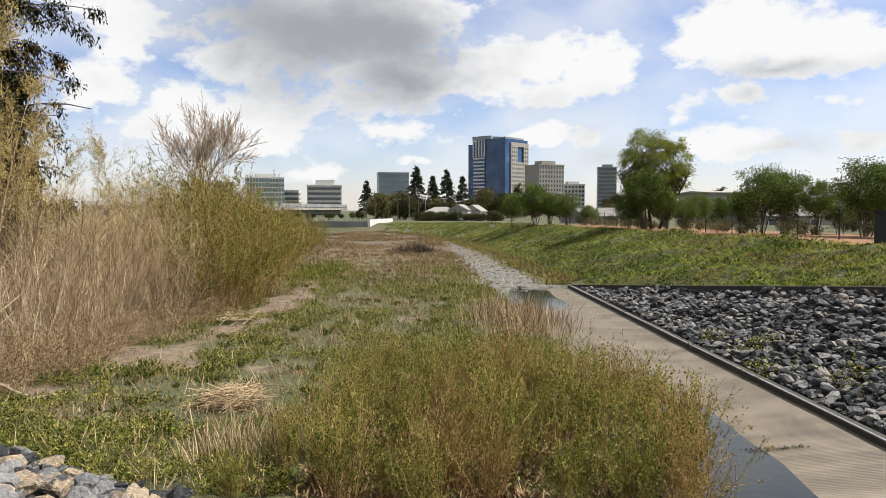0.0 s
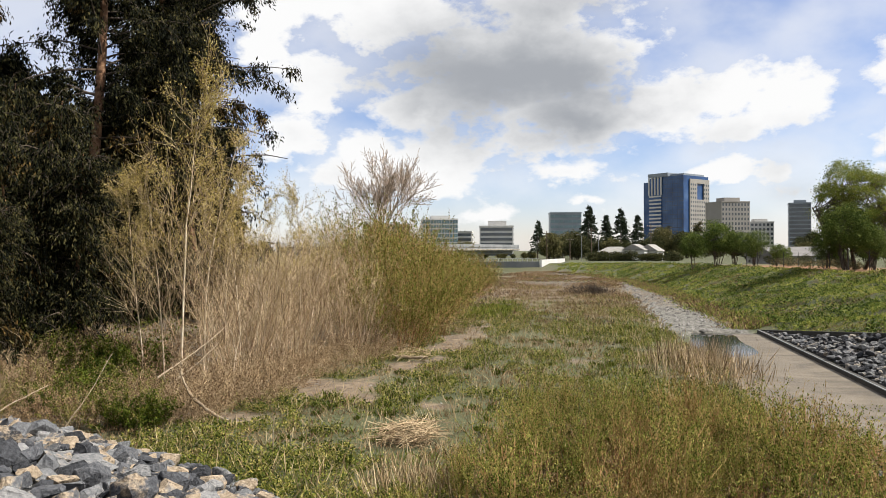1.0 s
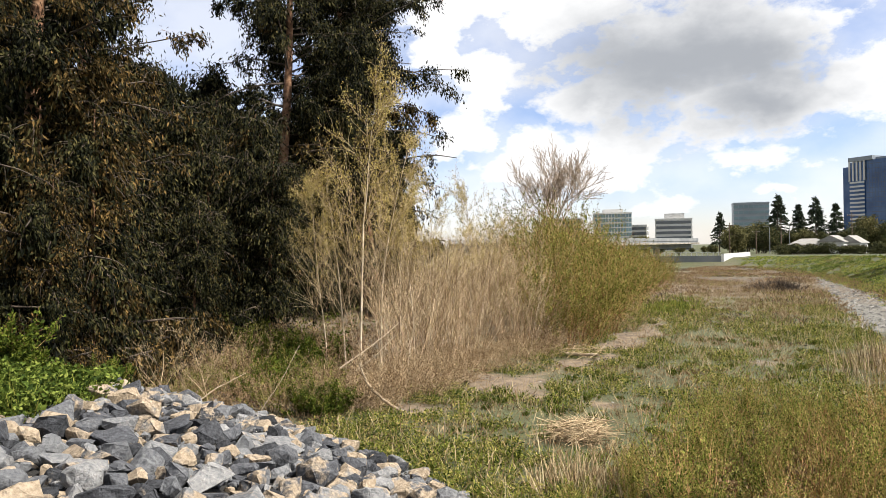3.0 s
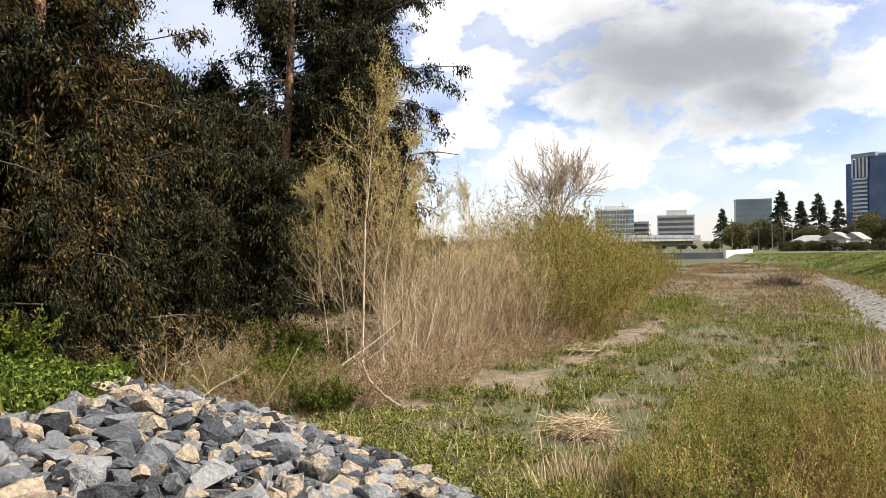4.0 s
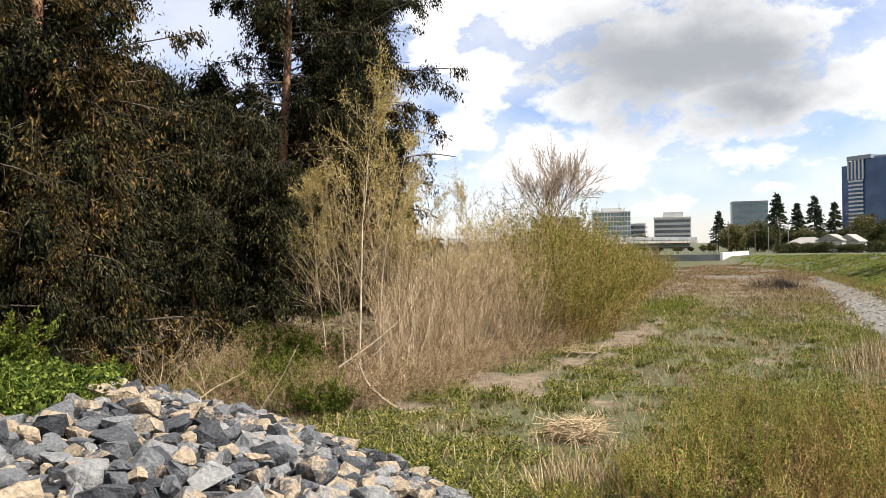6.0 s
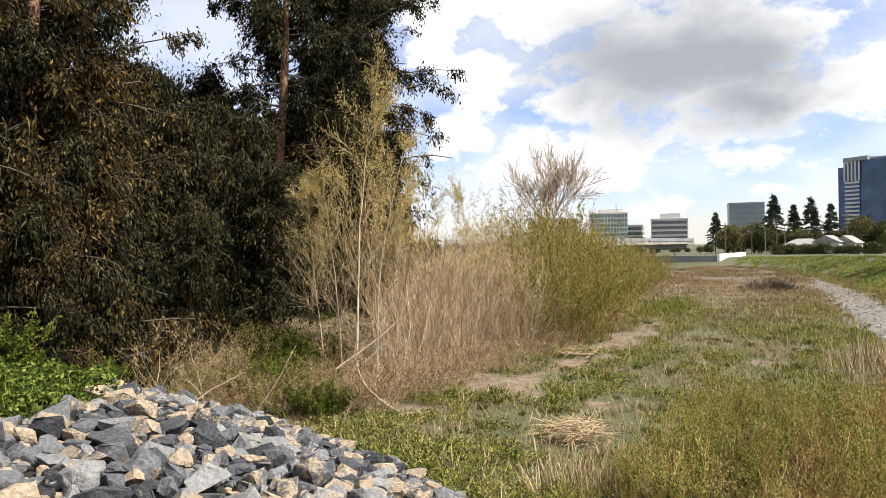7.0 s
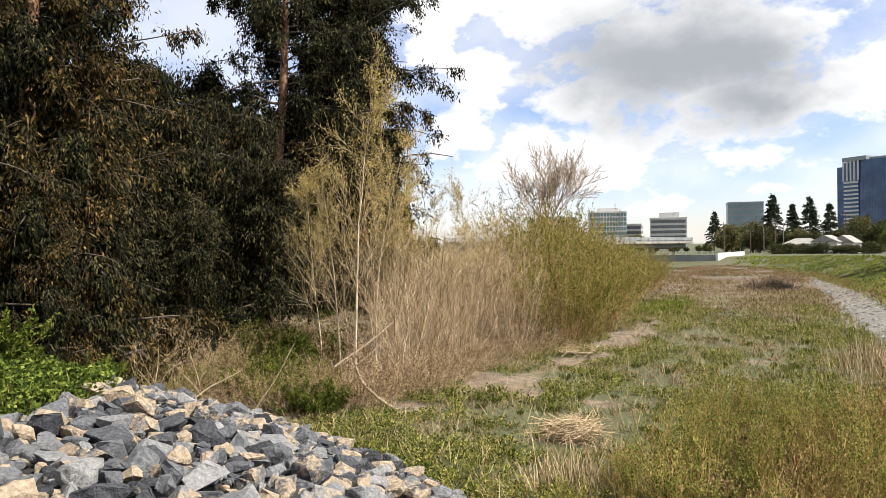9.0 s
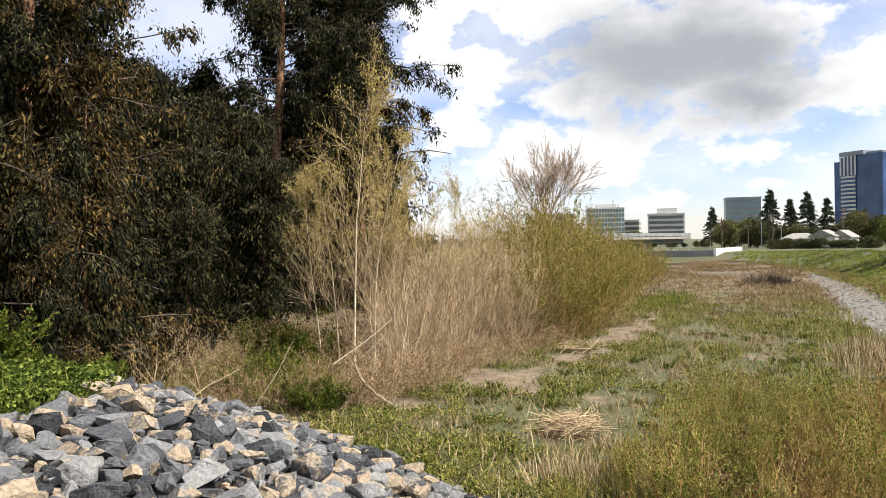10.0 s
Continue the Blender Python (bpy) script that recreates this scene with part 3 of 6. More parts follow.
def make_water():
    xs, ys = np.linspace(1.2, 6.4, 14), np.linspace(-3, 76, 60)
    X, Y = np.meshgrid(xs, ys)
    X = X + (foot_of_right_bank(Y) - foot_of_right_bank(30.0)) * step(Y, 30, 60)
    V = np.stack([X, Y, np.zeros_like(X)], -1).reshape(-1, 3)
    i = (np.arange(59)[:, None] * 14 + np.arange(13)[None]).ravel()
    ma = bpy.data.materials.new("water")
    ma.use_nodes = True
    nt = ma.node_tree
    bs = nt.nodes["Principled BSDF"]
    bs.inputs["Base Color"].default_value = (0.03, 0.032, 0.025, 1)
    bs.inputs["Roughness"].default_value = 0.04
    bs.inputs["IOR"].default_value = 1.33
    bs.inputs["Transmission Weight"].default_value = 0.25
    n, b, g = nt.nodes.new("ShaderNodeTexNoise"), nt.nodes.new("ShaderNodeBump"), nt.nodes.new("ShaderNodeNewGeometry")
    n.inputs["Scale"].default_value = 5.0
    nt.links.new(g.outputs["Position"], n.inputs["Vector"])
    b.inputs["Strength"].default_value, b.inputs["Distance"].default_value = 0.12, 0.02
    nt.links.new(n.outputs["Fac"], b.inputs["Height"])
    nt.links.new(b.outputs[0], bs.inputs["Normal"])
    me = mesh_of("water", V, np.stack([i, i + 1, i + 15, i + 14], 1), ma, smooth=True)
    tagged(new("water", me), "still shallow creek water over dark silt", "water", kind="structure")


make_water()


def make_apron():
    """The ribbed concrete apron and the kerbs that hold the stones."""
    ys = np.arange(-3, 36.21, 0.3)
    us = np.linspace(0, 1, 9)
    Y, U = np.meshgrid(ys, us, indexing="ij")
    F0 = foot_of_right_bank(Y)
    X = 3.2 + U * (F0 - 3.2)
    Z = 0.062 * (X - 5.3) + 0.006 + 0.012 * ripple(X * 1.6, Y * 1.2) + apron_rise(X, Y)
    top = np.stack([X, Y, Z], -1).reshape(-1, 3)
    V = np.concatenate([top, top - [0, 0, 0.25]])
    w, h = len(us), len(ys)
    i = (np.arange(h - 1)[:, None] * w + np.arange(w - 1)[None]).ravel()
    F = [np.stack([i, i + 1, i + w + 1, i + w], 1)]
    o = w * h
    e = np.arange(w - 1)
    F.append(np.stack([e + o, e + 1 + o, e + 1, e], 1))
    l = (h - 1) * w + e
    F.append(np.stack([l, l + 1, l + 1 + o, l + o], 1))
    ma = bpy.data.materials.new("ribbed_concrete")
    ma.use_nodes = True
    nt = ma.node_tree
    N = nt.nodes.new
    bs = nt.nodes["Principled BSDF"]
    g = N("ShaderNodeNewGeometry")
    n1, n2 = N("ShaderNodeTexNoise"), N("ShaderNodeTexNoise")
    mp = N("ShaderNodeMapping")
    mp.inputs["Scale"].default_value = (0.25, 2.2, 1)
    nt.links.new(g.outputs["Position"], mp.inputs[0])
    nt.links.new(mp.outputs[0], n1.inputs["Vector"])
    nt.links.new(g.outputs["Position"], n2.inputs["Vector"])
    n1.inputs["Scale"].default_value, n2.inputs["Scale"].default_value = 0.9, 1.3
    n2.inputs["Detail"].default_value = 8
    mx = N("ShaderNodeMath")
    mx.operation = "ADD"
    nt.links.new(n1.outputs["Fac"], mx.inputs[0])
    nt.links.new(n2.outputs["Fac"], mx.inputs[1])
    r = N("ShaderNodeValToRGB")
    el = r.color_ramp.elements
    el.new(0.5)
    for k, (p, c) in enumerate(((0.35, (0.06, 0.046, 0.029)), (0.52, (0.115, 0.092, 0.061)), (0.75, (0.18, 0.148, 0.104)))):
        el[k].position, el[k].color = p, (*c, 1)
    hf = N("ShaderNodeMath")
    hf.operation = "MULTIPLY"
    hf.inputs[1].default_value = 0.5
    nt.links.new(mx.outputs[0], hf.inputs[0])
    nt.links.new(hf.outputs[0], r.inputs[0])
    nt.links.new(r.outputs[0], bs.inputs["Base Color"])
    bs.inputs["Roughness"].default_value = 0.6
    wv = N("ShaderNodeTexWave")
    wv.bands_direction = "Y"
    wv.inputs["Scale"].default_value, wv.inputs["Distortion"].default_value = 5.5, 2.6
    nt.links.new(g.outputs["Position"], wv.inputs["Vector"])
    bu = N("ShaderNodeBump")
    bu.inputs["Strength"].default_value, bu.inputs["Distance"].default_value = 0.4, 0.02
    nt.links.new(wv.outputs["Fac"], bu.inputs["Height"])
    nt.links.new(bu.outputs[0], bs.inputs["Normal"])
    me = mesh_of("apron", V, np.concatenate(F), ma)
    tagged(new("apron", me), "ribbed tan concrete apron running along the creek, partly under water", "apron", kind="structure")

    def kerb(name, A, B, width, h, label, cap):
        A, B = np.array(A), np.array(B)
        n = max(2, int(np.linalg.norm(B - A) / 0.6))
        t = np.linspace(0, 1, n)[:, None]
        C = A + (B - A) * t
        d = (B - A)[:2] / np.linalg.norm((B - A)[:2])
        s = np.array([-d[1], d[0], 0]) * width / 2
        up = np.array([0, 0, h])
        b = np.array([0, 0, 0.02])
        rings = np.stack([C - s - [0, 0, 0.2], C - s + up - b, C - s * 0.85 + up, C + s * 0.85 + up, C + s + up - b, C + s - [0, 0, 0.2]], 1)
        k = 6
        i = np.arange(n - 1)[:, None] * k
        j = np.arange(k - 1)[None]
        me = mesh_of(name, rings.reshape(-1, 3), np.stack([i + j, i + j + 1, i + k + j + 1, i + k + j], -1).reshape(-1, 4), M["dark_concrete"])
        body = tagged(new(name, me), label, "kerb", kind="structure")
        if cap:
            # A pale strip along one side stands for the top edge in light.
            up2 = up + [0, 0, 0.005]
            rim = np.stack([C + s * 0.5 + up2 - [0, 0, 0.03], C + s * 0.5 + up2, C + s * 0.98 + up2, C + s * 0.98 + up2 - [0, 0, 0.03]], 1)
            i, j = np.arange(n - 1)[:, None] * 4, np.arange(3)[None]
            part("cap", mesh_of("cap", rim.reshape(-1, 3), np.stack([i + j, i + j + 1, i + 4 + j + 1, i + 4 + j], -1).reshape(-1, 4), M["grey_concrete"]), body, "pale edge painted for the lit top")

    kerb("kerb", (7.33, 9, 0.05), (6.38, 36.3, 0.02), 0.2, 0.2, "long concrete kerb between apron and stones, dark for its shaded face", True)
    kerb("kerb", (6.38, 36.3, 0.02), (HEAD[0], HEAD[1], ground_z(HEAD[0], HEAD[1]) + 0.03), 0.22, 0.2, "concrete header kerb above the stones on the grassy bank, dark for shade", False)


HEAD = (14.4, 11.8)
make_apron()


# ---------------------------------------------------------------- plants: templates
def willow_shrub(rng, h, stems, leaf_mat, stem_mat, name, label, leaf_n=55, leaf_l=0.05, lean=0.35, spread=0.45, twigs=5, leaf_from=0.2, category="shrub", group="", stem_r=0.007, leaf_w=0.012, wander=0.09, lift=0.1, clump=0.0, twig_l=0.32, twig_spread=0.45, twig_mat=None, twig_low=0.25):
    lines, twg, P, A = [], [], [], []
    for _ in range(stems):
        a, r = rng.uniform(0, 2 * np.pi), spread * np.sqrt(rng.uniform())
        way = np.array([math.cos(a) * r / spread * lean, math.sin(a) * r / spread * lean, 1]) + rng.normal(size=3) * 0.1
        L = h * rng.uniform(0.6, 1.05)
        line = bend(rng, (math.cos(a) * r, math.sin(a) * r, -0.08), way, L, 5, wander, lift)
        rr = stem_r * rng.uniform(0.7, 1.3) * (L / h)
        lines.append((line, np.linspace(rr, rr * 0.3, 6)))
        tw = [(line, 0.3)]
        for _ in range(twigs):
            s = rng.uniform(twig_low, 0.95)
            p, d = along(line, s)
            d = d / np.linalg.norm(d) + rng.normal(size=3) * twig_spread
            t = bend(rng, p, d, L * rng.uniform(0.35, 1.0) * twig_l, 3, 0.1, 0.25)
            twg.append((t, np.linspace(rr * 0.5, rr * 0.2, 4)))
            tw.append((t, 0.0))
        for _ in range(leaf_n):
            t, lo = tw[rng.integers(len(tw))]
            p, d = along(t, rng.uniform(max(lo, leaf_from if t is line else 0.0), 1))
            P.append(p + rng.normal(size=3) * clump)
            A.append(d / (np.linalg.norm(d) + 1e-9) + rng.normal(size=3) * 0.55)
    ob = thing(name, label, category, group)
    part("stems", mesh_of("stems", *tubes(lines, 3), stem_mat), ob, kind="stuff")
    if twg:
        part("twigs", mesh_of("twigs", *tubes(twg, 3), twig_mat or stem_mat), ob, kind="stuff")
    if P:
        n = len(P)
        part("leaves", mesh_of("leaves", *leaves(P, A, leaf_l * rng.uniform(0.6, 1.4, n), leaf_w * rng.uniform(0.7, 1.4, n) * leaf_l / 0.05, rng), leaf_mat), ob, kind="stuff")
    return ob


def branch_tree(rng, h, trunk_r, crown, leaf_mat, bark, name, label, levels=3, forks=6, leaf_n=9000, leaf_l=0.2, leaf_w=0.1, start=0.25,
                angle=0.9, droop=0.0, category="tree", group="", clump=0.35, trunk_lean=0.05, taper_top=0.15, twig_k=3, upright=0.2, reach=0.5, dry=None, dry_share=0.0, thin=0.004, leaf_low=0.0, limb_mat=None):
    """A tapered trunk with limbs in several orders; leaves in clumps round the last ones."""
    trunk = bend(rng, (0, 0, -0.2), (rng.normal() * trunk_lean, rng.normal() * trunk_lean, 1), h * crown, 9, 0.05, 0.1)
    lines = [(trunk, np.linspace(trunk_r, trunk_r * taper_top, 10) * np.r_[1.35, np.ones(9)])]
    limbs, tips = [], []
    todo = [(trunk, trunk_r, 0, h)]
    while todo:
        line, r, lev, size = todo.pop()
        if lev >= levels:
            tips.append(line)
            continue
        nf = forks if lev else int(forks * 1.8)
        for i in range(nf):
            s = rng.uniform(start if lev == 0 else 0.2, 1.0) if i else 0.98
            p, d = along(line, s)
            d = d / np.linalg.norm(d)
            side = np.cross(d, rng.normal(size=3))
            side /= np.linalg.norm(side) + 1e-9
            way = d * math.cos(angle) + side * math.sin(angle) + np.array([0, 0, upright])
            L = size * (reach if lev == 0 else 0.52) * rng.uniform(0.6, 1.1) * (1.15 - 0.6 * s if lev == 0 else 1)
            rr = max(thin, r * (1 - (1 - taper_top) * s) * 0.55)
            ln = bend(rng, p, way, L, 5, 0.13, droop)
            limbs.append((ln, np.linspace(rr, rr * 0.25, 6)))
            todo.append((ln, rr, lev + 1, L))
    ob = thing(name, label, category, group)
    part("trunk", mesh_of("trunk", *tubes(lines, 8), bark, smooth=True), ob)
    part("limbs", mesh_of("limbs", *tubes(limbs, twig_k), limb_mat or bark, smooth=True), ob, kind="stuff")
    if leaf_n:
        k = len(tips)
        pick = rng.integers(k, size=leaf_n)
        P, A = np.empty((leaf_n, 3)), np.empty((leaf_n, 3))
        for j, q in enumerate(pick):
            p, d = along(tips[q], rng.uniform(0.1, 1.0))
            P[j], A[j] = p, d
        P += rng.normal(size=P.shape) * clump * 0.5
        if leaf_low:
            ok = P[:, 2] > h * (leaf_low + rng.normal(size=leaf_n) * 0.12)
            P, A, pick = P[ok], A[ok], pick[ok]
            leaf_n = len(P)
        A = A / (np.linalg.norm(A, axis=1, keepdims=True) + 1e-9) * 0.5 + rng.normal(size=A.shape) * 0.5 + np.array([0, 0, droop * 0.8])
        L, W = leaf_l * rng.uniform(0.6, 1.4, leaf_n), leaf_w * rng.uniform(0.6, 1.4, leaf_n)
        if dry is not None:
            some = (rng.uniform(size=k) < dry_share)[pick]
            V, F = leaves(P[some], A[some], L[some], W[some], rng)
            part("dry_leaves", mesh_of("dry_leaves", V, F, dry), ob, "yellowing brown leaves", "stuff")
            P, A, L, W = P[~some], A[~some], L[~some], W[~some]
        part("crown", mesh_of("crown", *leaves(P, A, L, W, rng), leaf_mat), ob, kind="stuff")
    return ob


def conifer(rng, h, name, label, group):
    trunk = bend(rng, (0, 0, -0.3), (0, 0, 1), h, 6, 0.01)
    limbs, P, A = [], [], []
    for i in range(150):
        s = rng.uniform(0.12, 0.99) ** 0.9
        p, _ = along(trunk, s)
        a = rng.uniform(0, 2 * np.pi)
        L = h * 0.3 * (1 - s) ** 0.85 * rng.uniform(0.6, 1.15) + 0.3
        ln = bend(rng, p, (math.cos(a), math.sin(a), 0.1), L, 4, 0.07, -0.35)
        limbs.append((ln, np.linspace(0.05, 0.015, 5)))
        for _ in range(28):
            q, d = along(ln, rng.uniform(0.1, 1))
            P.append(q + rng.normal(size=3) * 0.1)
            A.append(d + rng.normal(size=3) * 0.25 + np.array([0, 0, -0.15]))
    n = len(P)
    ob = thing(name, label, "tree", group)
    part("trunk", mesh_of("trunk", *tubes([(trunk, np.linspace(0.35, 0.04, 7))], 7), M["bark"]), ob)
    part("limbs", mesh_of("limbs", *tubes(limbs, 3), M["bark"]), ob, kind="stuff")
    part("crown", mesh_of("crown", *leaves(P, A, rng.uniform(0.6, 1.1, n), rng.uniform(0.2, 0.4, n), rng), M["needle"]), ob)
    return ob


def palm(rng, h, name, label, group):
    trunk = bend(rng, (0, 0, -0.3), (0, 0, 1), h, 6, 0.01)
    fr, P, A = [], [], []
    for i in range(46):
        a, e = rng.uniform(0, 2 * np.pi), rng.uniform(-0.9, 1.3)
        ln = bend(rng, trunk[-1], (math.cos(a) * math.cos(e), math.sin(a) * math.cos(e), math.sin(e)), h * 0.23, 6, 0.02, -0.9)
        fr.append((ln, np.linspace(0.05, 0.01, 7)))
        for j in range(40):
            q, d = along(ln, 0.15 + 0.85 * j / 40)
            side = np.cross(d / np.linalg.norm(d), (0, 0, 1)) * (1 if j % 2 else -1)
            P.append(q)
            A.append(side + 0.5 * d / np.linalg.norm(d) + np.array([0, 0, -0.3]))
    ob = thing(name, label, "palm", group)
    part("trunk", mesh_of("trunk", *tubes([(trunk, np.linspace(0.4, 0.28, 7))], 8), M["bark"]), ob)
    part("frond_stalks", mesh_of("frond_stalks", *tubes(fr, 3), M["dry"]), ob, kind="stuff")
    part("crown", mesh_of("crown", *leaves(P, A, 0.75, 0.12, rng), M["far_leaf"]), ob)
    return ob


def hanging_tree(rng, h, trunk_r, radius, leaf_mat, dry_mat, bark, name, label, group, boughs=190, leaf_n=110000, low=0.03, dry_share=0.2, leaf_l=0.2, leaf_w=0.06, reach=(), bare=None):
    """A tall tree clothed to the ground in boughs, each ending in masses of hanging sprays with gaps between them. reach: height share, bearing and length of long boughs; bare: bearing on which the trunk shows."""
    trunk = bend(rng, (0, 0, -0.3), (rng.normal() * 0.03, rng.normal() * 0.03, 1), h, 10, 0.025)
    limbs, tips, weight, bough_of = [], [], [], []
    lobes = rng.uniform(0, 6.28, 7)
    plan = []
    for i in range(boughs):
        s = low + (0.985 - low) * (i + rng.uniform()) / boughs
        a = rng.uniform(0, 2 * np.pi)
        if bare is not None and 0.2 < s < 0.95 and abs(math.remainder(a - radians(bare), 2 * math.pi)) < 0.75 and rng.uniform() < 0.85:
            continue
        lobe = 0.76 + 0.32 * math.sin(2 * a + lobes[int(s * 6.9)]) + 0.2 * math.sin(s * 23 + lobes[0])
        plan.append((s, a, radius * lobe * rng.uniform(0.4, 1.1) * (1 - 0.62 * max(0, s - 0.55) / 0.45)))
    plan += [(s, radians(b), L) for s, b, L in reach]
    for k, (s, a, L) in enumerate(plan):
        p, _ = along(trunk, s)
        ln = bend(rng, p, (math.cos(a), math.sin(a), rng.uniform(0.15, 0.75)), L, 5, 0.1, -0.5)
        limbs.append((ln, np.linspace(0.085 * (1.15 - s), 0.02, 6)))
        heavy = rng.uniform(0.35, 1.7)
        for _ in range(7):
            q, d = along(ln, rng.uniform(0.25, 1))
            t = bend(rng, q, d / np.linalg.norm(d) + rng.normal(size=3) * 0.75, rng.uniform(0.4, 1.25), 4, 0.12, -1.3)
            limbs.append((t, np.linspace(0.018, 0.005, 5)))
            tips.append(t)
            weight.append(heavy * rng.uniform(0.2, 1.8))
            bough_of.append(k)
    weight = np.array(weight) / np.sum(weight)
    pick = rng.choice(len(tips), size=leaf_n, p=weight)
    line = np.array(tips)
    u = rng.uniform(0.05, 0.999, leaf_n) * 4
    j = u.astype(int)
    A = line[pick, j + 1] - line[pick, j]
    P = line[pick, j] + A * (u - j)[:, None] + rng.normal(size=(leaf_n, 3)) * 0.15
    A = A * 1.2 + rng.normal(size=A.shape) * 0.35 + np.array([0, 0, -0.6])
    L, W = leaf_l * rng.uniform(0.6, 1.4, leaf_n), leaf_w * rng.uniform(0.7, 1.5, leaf_n)
    some = (rng.uniform(size=len(plan)) < dry_share)[np.array(bough_of)[pick]] & (rng.uniform(size=leaf_n) < 0.75)
    ob = thing(name, label, "tree", group)
    part("trunk", mesh_of("trunk", *tubes([(trunk, np.linspace(trunk_r, trunk_r * 0.15, 11))], 9), bark, smooth=True), ob)
    part("limbs", mesh_of("limbs", *tubes(limbs, 3), M["bark"], smooth=True), ob, kind="stuff")
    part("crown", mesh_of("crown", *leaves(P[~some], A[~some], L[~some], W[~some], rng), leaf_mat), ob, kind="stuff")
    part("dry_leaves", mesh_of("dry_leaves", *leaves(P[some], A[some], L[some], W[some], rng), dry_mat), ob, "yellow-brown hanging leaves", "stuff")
    return ob


def fan_tree(rng, fork_z, limbs_n, first, trunk_r, bark, name, label):
    """A leafless tree: a short trunk, limbs that fan out and fork again and again into fine upright twigs."""
    trunk = bend(rng, (0, 0, -0.3), (0.02, 0, 1), fork_z + 0.3, 6, 0.03)
    lines = []
    todo = []
    for i in range(limbs_n):
        a = 2 * math.pi * (i + rng.uniform(-0.3, 0.3)) / limbs_n
        lean = rng.uniform(0.25, 1.05)
        p, _ = along(trunk, rng.uniform(0.72, 1.0))
        todo.append((p, np.array([math.cos(a) * lean, math.sin(a) * lean, 1.0]), first * rng.uniform(0.8, 1.15), trunk_r * 0.36, 0))
    while todo:
        p, d, L, r, lev = todo.pop()
        ln = bend(rng, p, d, L, 4, 0.09, 0.12)
        lines.append((ln, np.linspace(r, max(0.013, r * 0.6), 5)))
        if lev == 4:
            continue
        end = ln[-1] - ln[-2]
        end /= np.linalg.norm(end)
        for k in range(4):
            q, _ = along(ln, (1.0, 0.8, 0.6, 0.4)[k] * rng.uniform(0.92, 1.0))
            way = end + rng.normal(size=3) * (0.3 if k == 0 else 0.5) + np.array([0, 0, 0.12])
            todo.append((q, way, L * rng.uniform(0.56, 0.76), max(0.014, r * 0.56), lev + 1))
    ob = thing(name, label, "tree")
    part("trunk", mesh_of("trunk", *tubes([(trunk, np.linspace(trunk_r * 1.2, trunk_r * 0.8, 7))], 8), bark, smooth=True), ob)
    part("limbs", mesh_of("limbs", *tubes(lines, 4), bark, smooth=True), ob, kind="stuff")
    return ob


def round_tree(rng, h, rx, z0, leaf_mat, bark, name, label, category="tree", group="", clumps=70, leaf_n=9000, leaf_l=0.18, leaf_w=0.09, stems=4, stem_r=0.09, jut=0.25, fuzz=0.16, twigs=0, twig_r=0.02, limb_share=0.35):
    """Several stems that fork into limbs; each limb ends in a clump of leaves, so that the outline is uneven with gaps."""
    zc, rz = (h + z0) / 2, (h - z0) / 2
    C = rng.normal(size=(clumps, 3))
    C /= np.linalg.norm(C, axis=1, keepdims=True)
    C *= (rng.uniform(0.25, 1.0, (clumps, 1)) ** (1 / 2.2)) * rng.uniform(1 - jut, 1.0, (clumps, 1))
    C = C * [rx, rx, rz] + [0, 0, zc]
    base = np.stack([rng.normal(size=stems) * rx * 0.08, rng.normal(size=stems) * rx * 0.08], 1)
    trunk, limbs = [], []
    tops = []
    for a, b in base:
        t = bend(rng, (a, b, -0.2), (max(-0.3, min(0.3, a * 0.9)) + rng.normal() * 0.1, max(-0.3, min(0.3, b * 0.9)) + rng.normal() * 0.1, 1), zc * 1.1, 7, 0.035)
        trunk.append((t, np.linspace(stem_r, stem_r * 0.35, 8)))
        tops.append(t)
    for c in C:
        t = tops[rng.integers(stems)]
        q = np.clip((c[2] - 0.35 * np.hypot(c[0], c[1])) / (zc * 1.15), 0.15, 0.98) * rng.uniform(0.6, 1.0)
        p, _ = along(t, q)
        mid = (p + c) / 2 + np.array([0, 0, 0.12 * rx]) + rng.normal(size=3) * 0.06 * rx
        ln = np.array([p, (p + mid) / 2 + rng.normal(size=3) * 0.02 * rx, mid, (mid + c) / 2 + rng.normal(size=3) * 0.02 * rx, c])
        limbs.append((ln, np.linspace(stem_r * limb_share, stem_r * 0.06, 5)))
        for _ in range(twigs):
            q, d = along(ln, rng.uniform(0.45, 1.0))
            way = d / (np.linalg.norm(d) + 1e-9) + rng.normal(size=3) * 0.45 + np.array([0, 0, 0.15])
            limbs.append((bend(rng, q, way, rng.uniform(0.5, 1.3) * fuzz * rx * 1.6, 3, 0.1), np.linspace(twig_r, twig_r * 0.6, 4)))
    k = rng.integers(clumps, size=leaf_n)
    size = rng.uniform(0.6, 1.4, clumps)[k][:, None] * fuzz * rx
    P = C[k] + np.clip(rng.normal(size=(leaf_n, 3)), -1.7, 1.7) * size * [1, 1, 0.75]
    A = rng.normal(size=(leaf_n, 3)) * 0.7 + (P - C[k]) / (size + 1e-6) * 0.35 + [0, 0, -0.15]
    ob = thing(name, label, category, group)
    part("trunk", mesh_of("trunk", *tubes(trunk, 6), bark, smooth=True), ob)
    part("limbs", mesh_of("limbs", *tubes(limbs, 4), bark, smooth=True), ob, kind="stuff")
    if leaf_n:
        part("crown", mesh_of("crown", *leaves(P, A, leaf_l * rng.uniform(0.6, 1.4, leaf_n), leaf_w * rng.uniform(0.6, 1.4, leaf_n), rng), leaf_mat), ob, kind="stuff")
    return ob


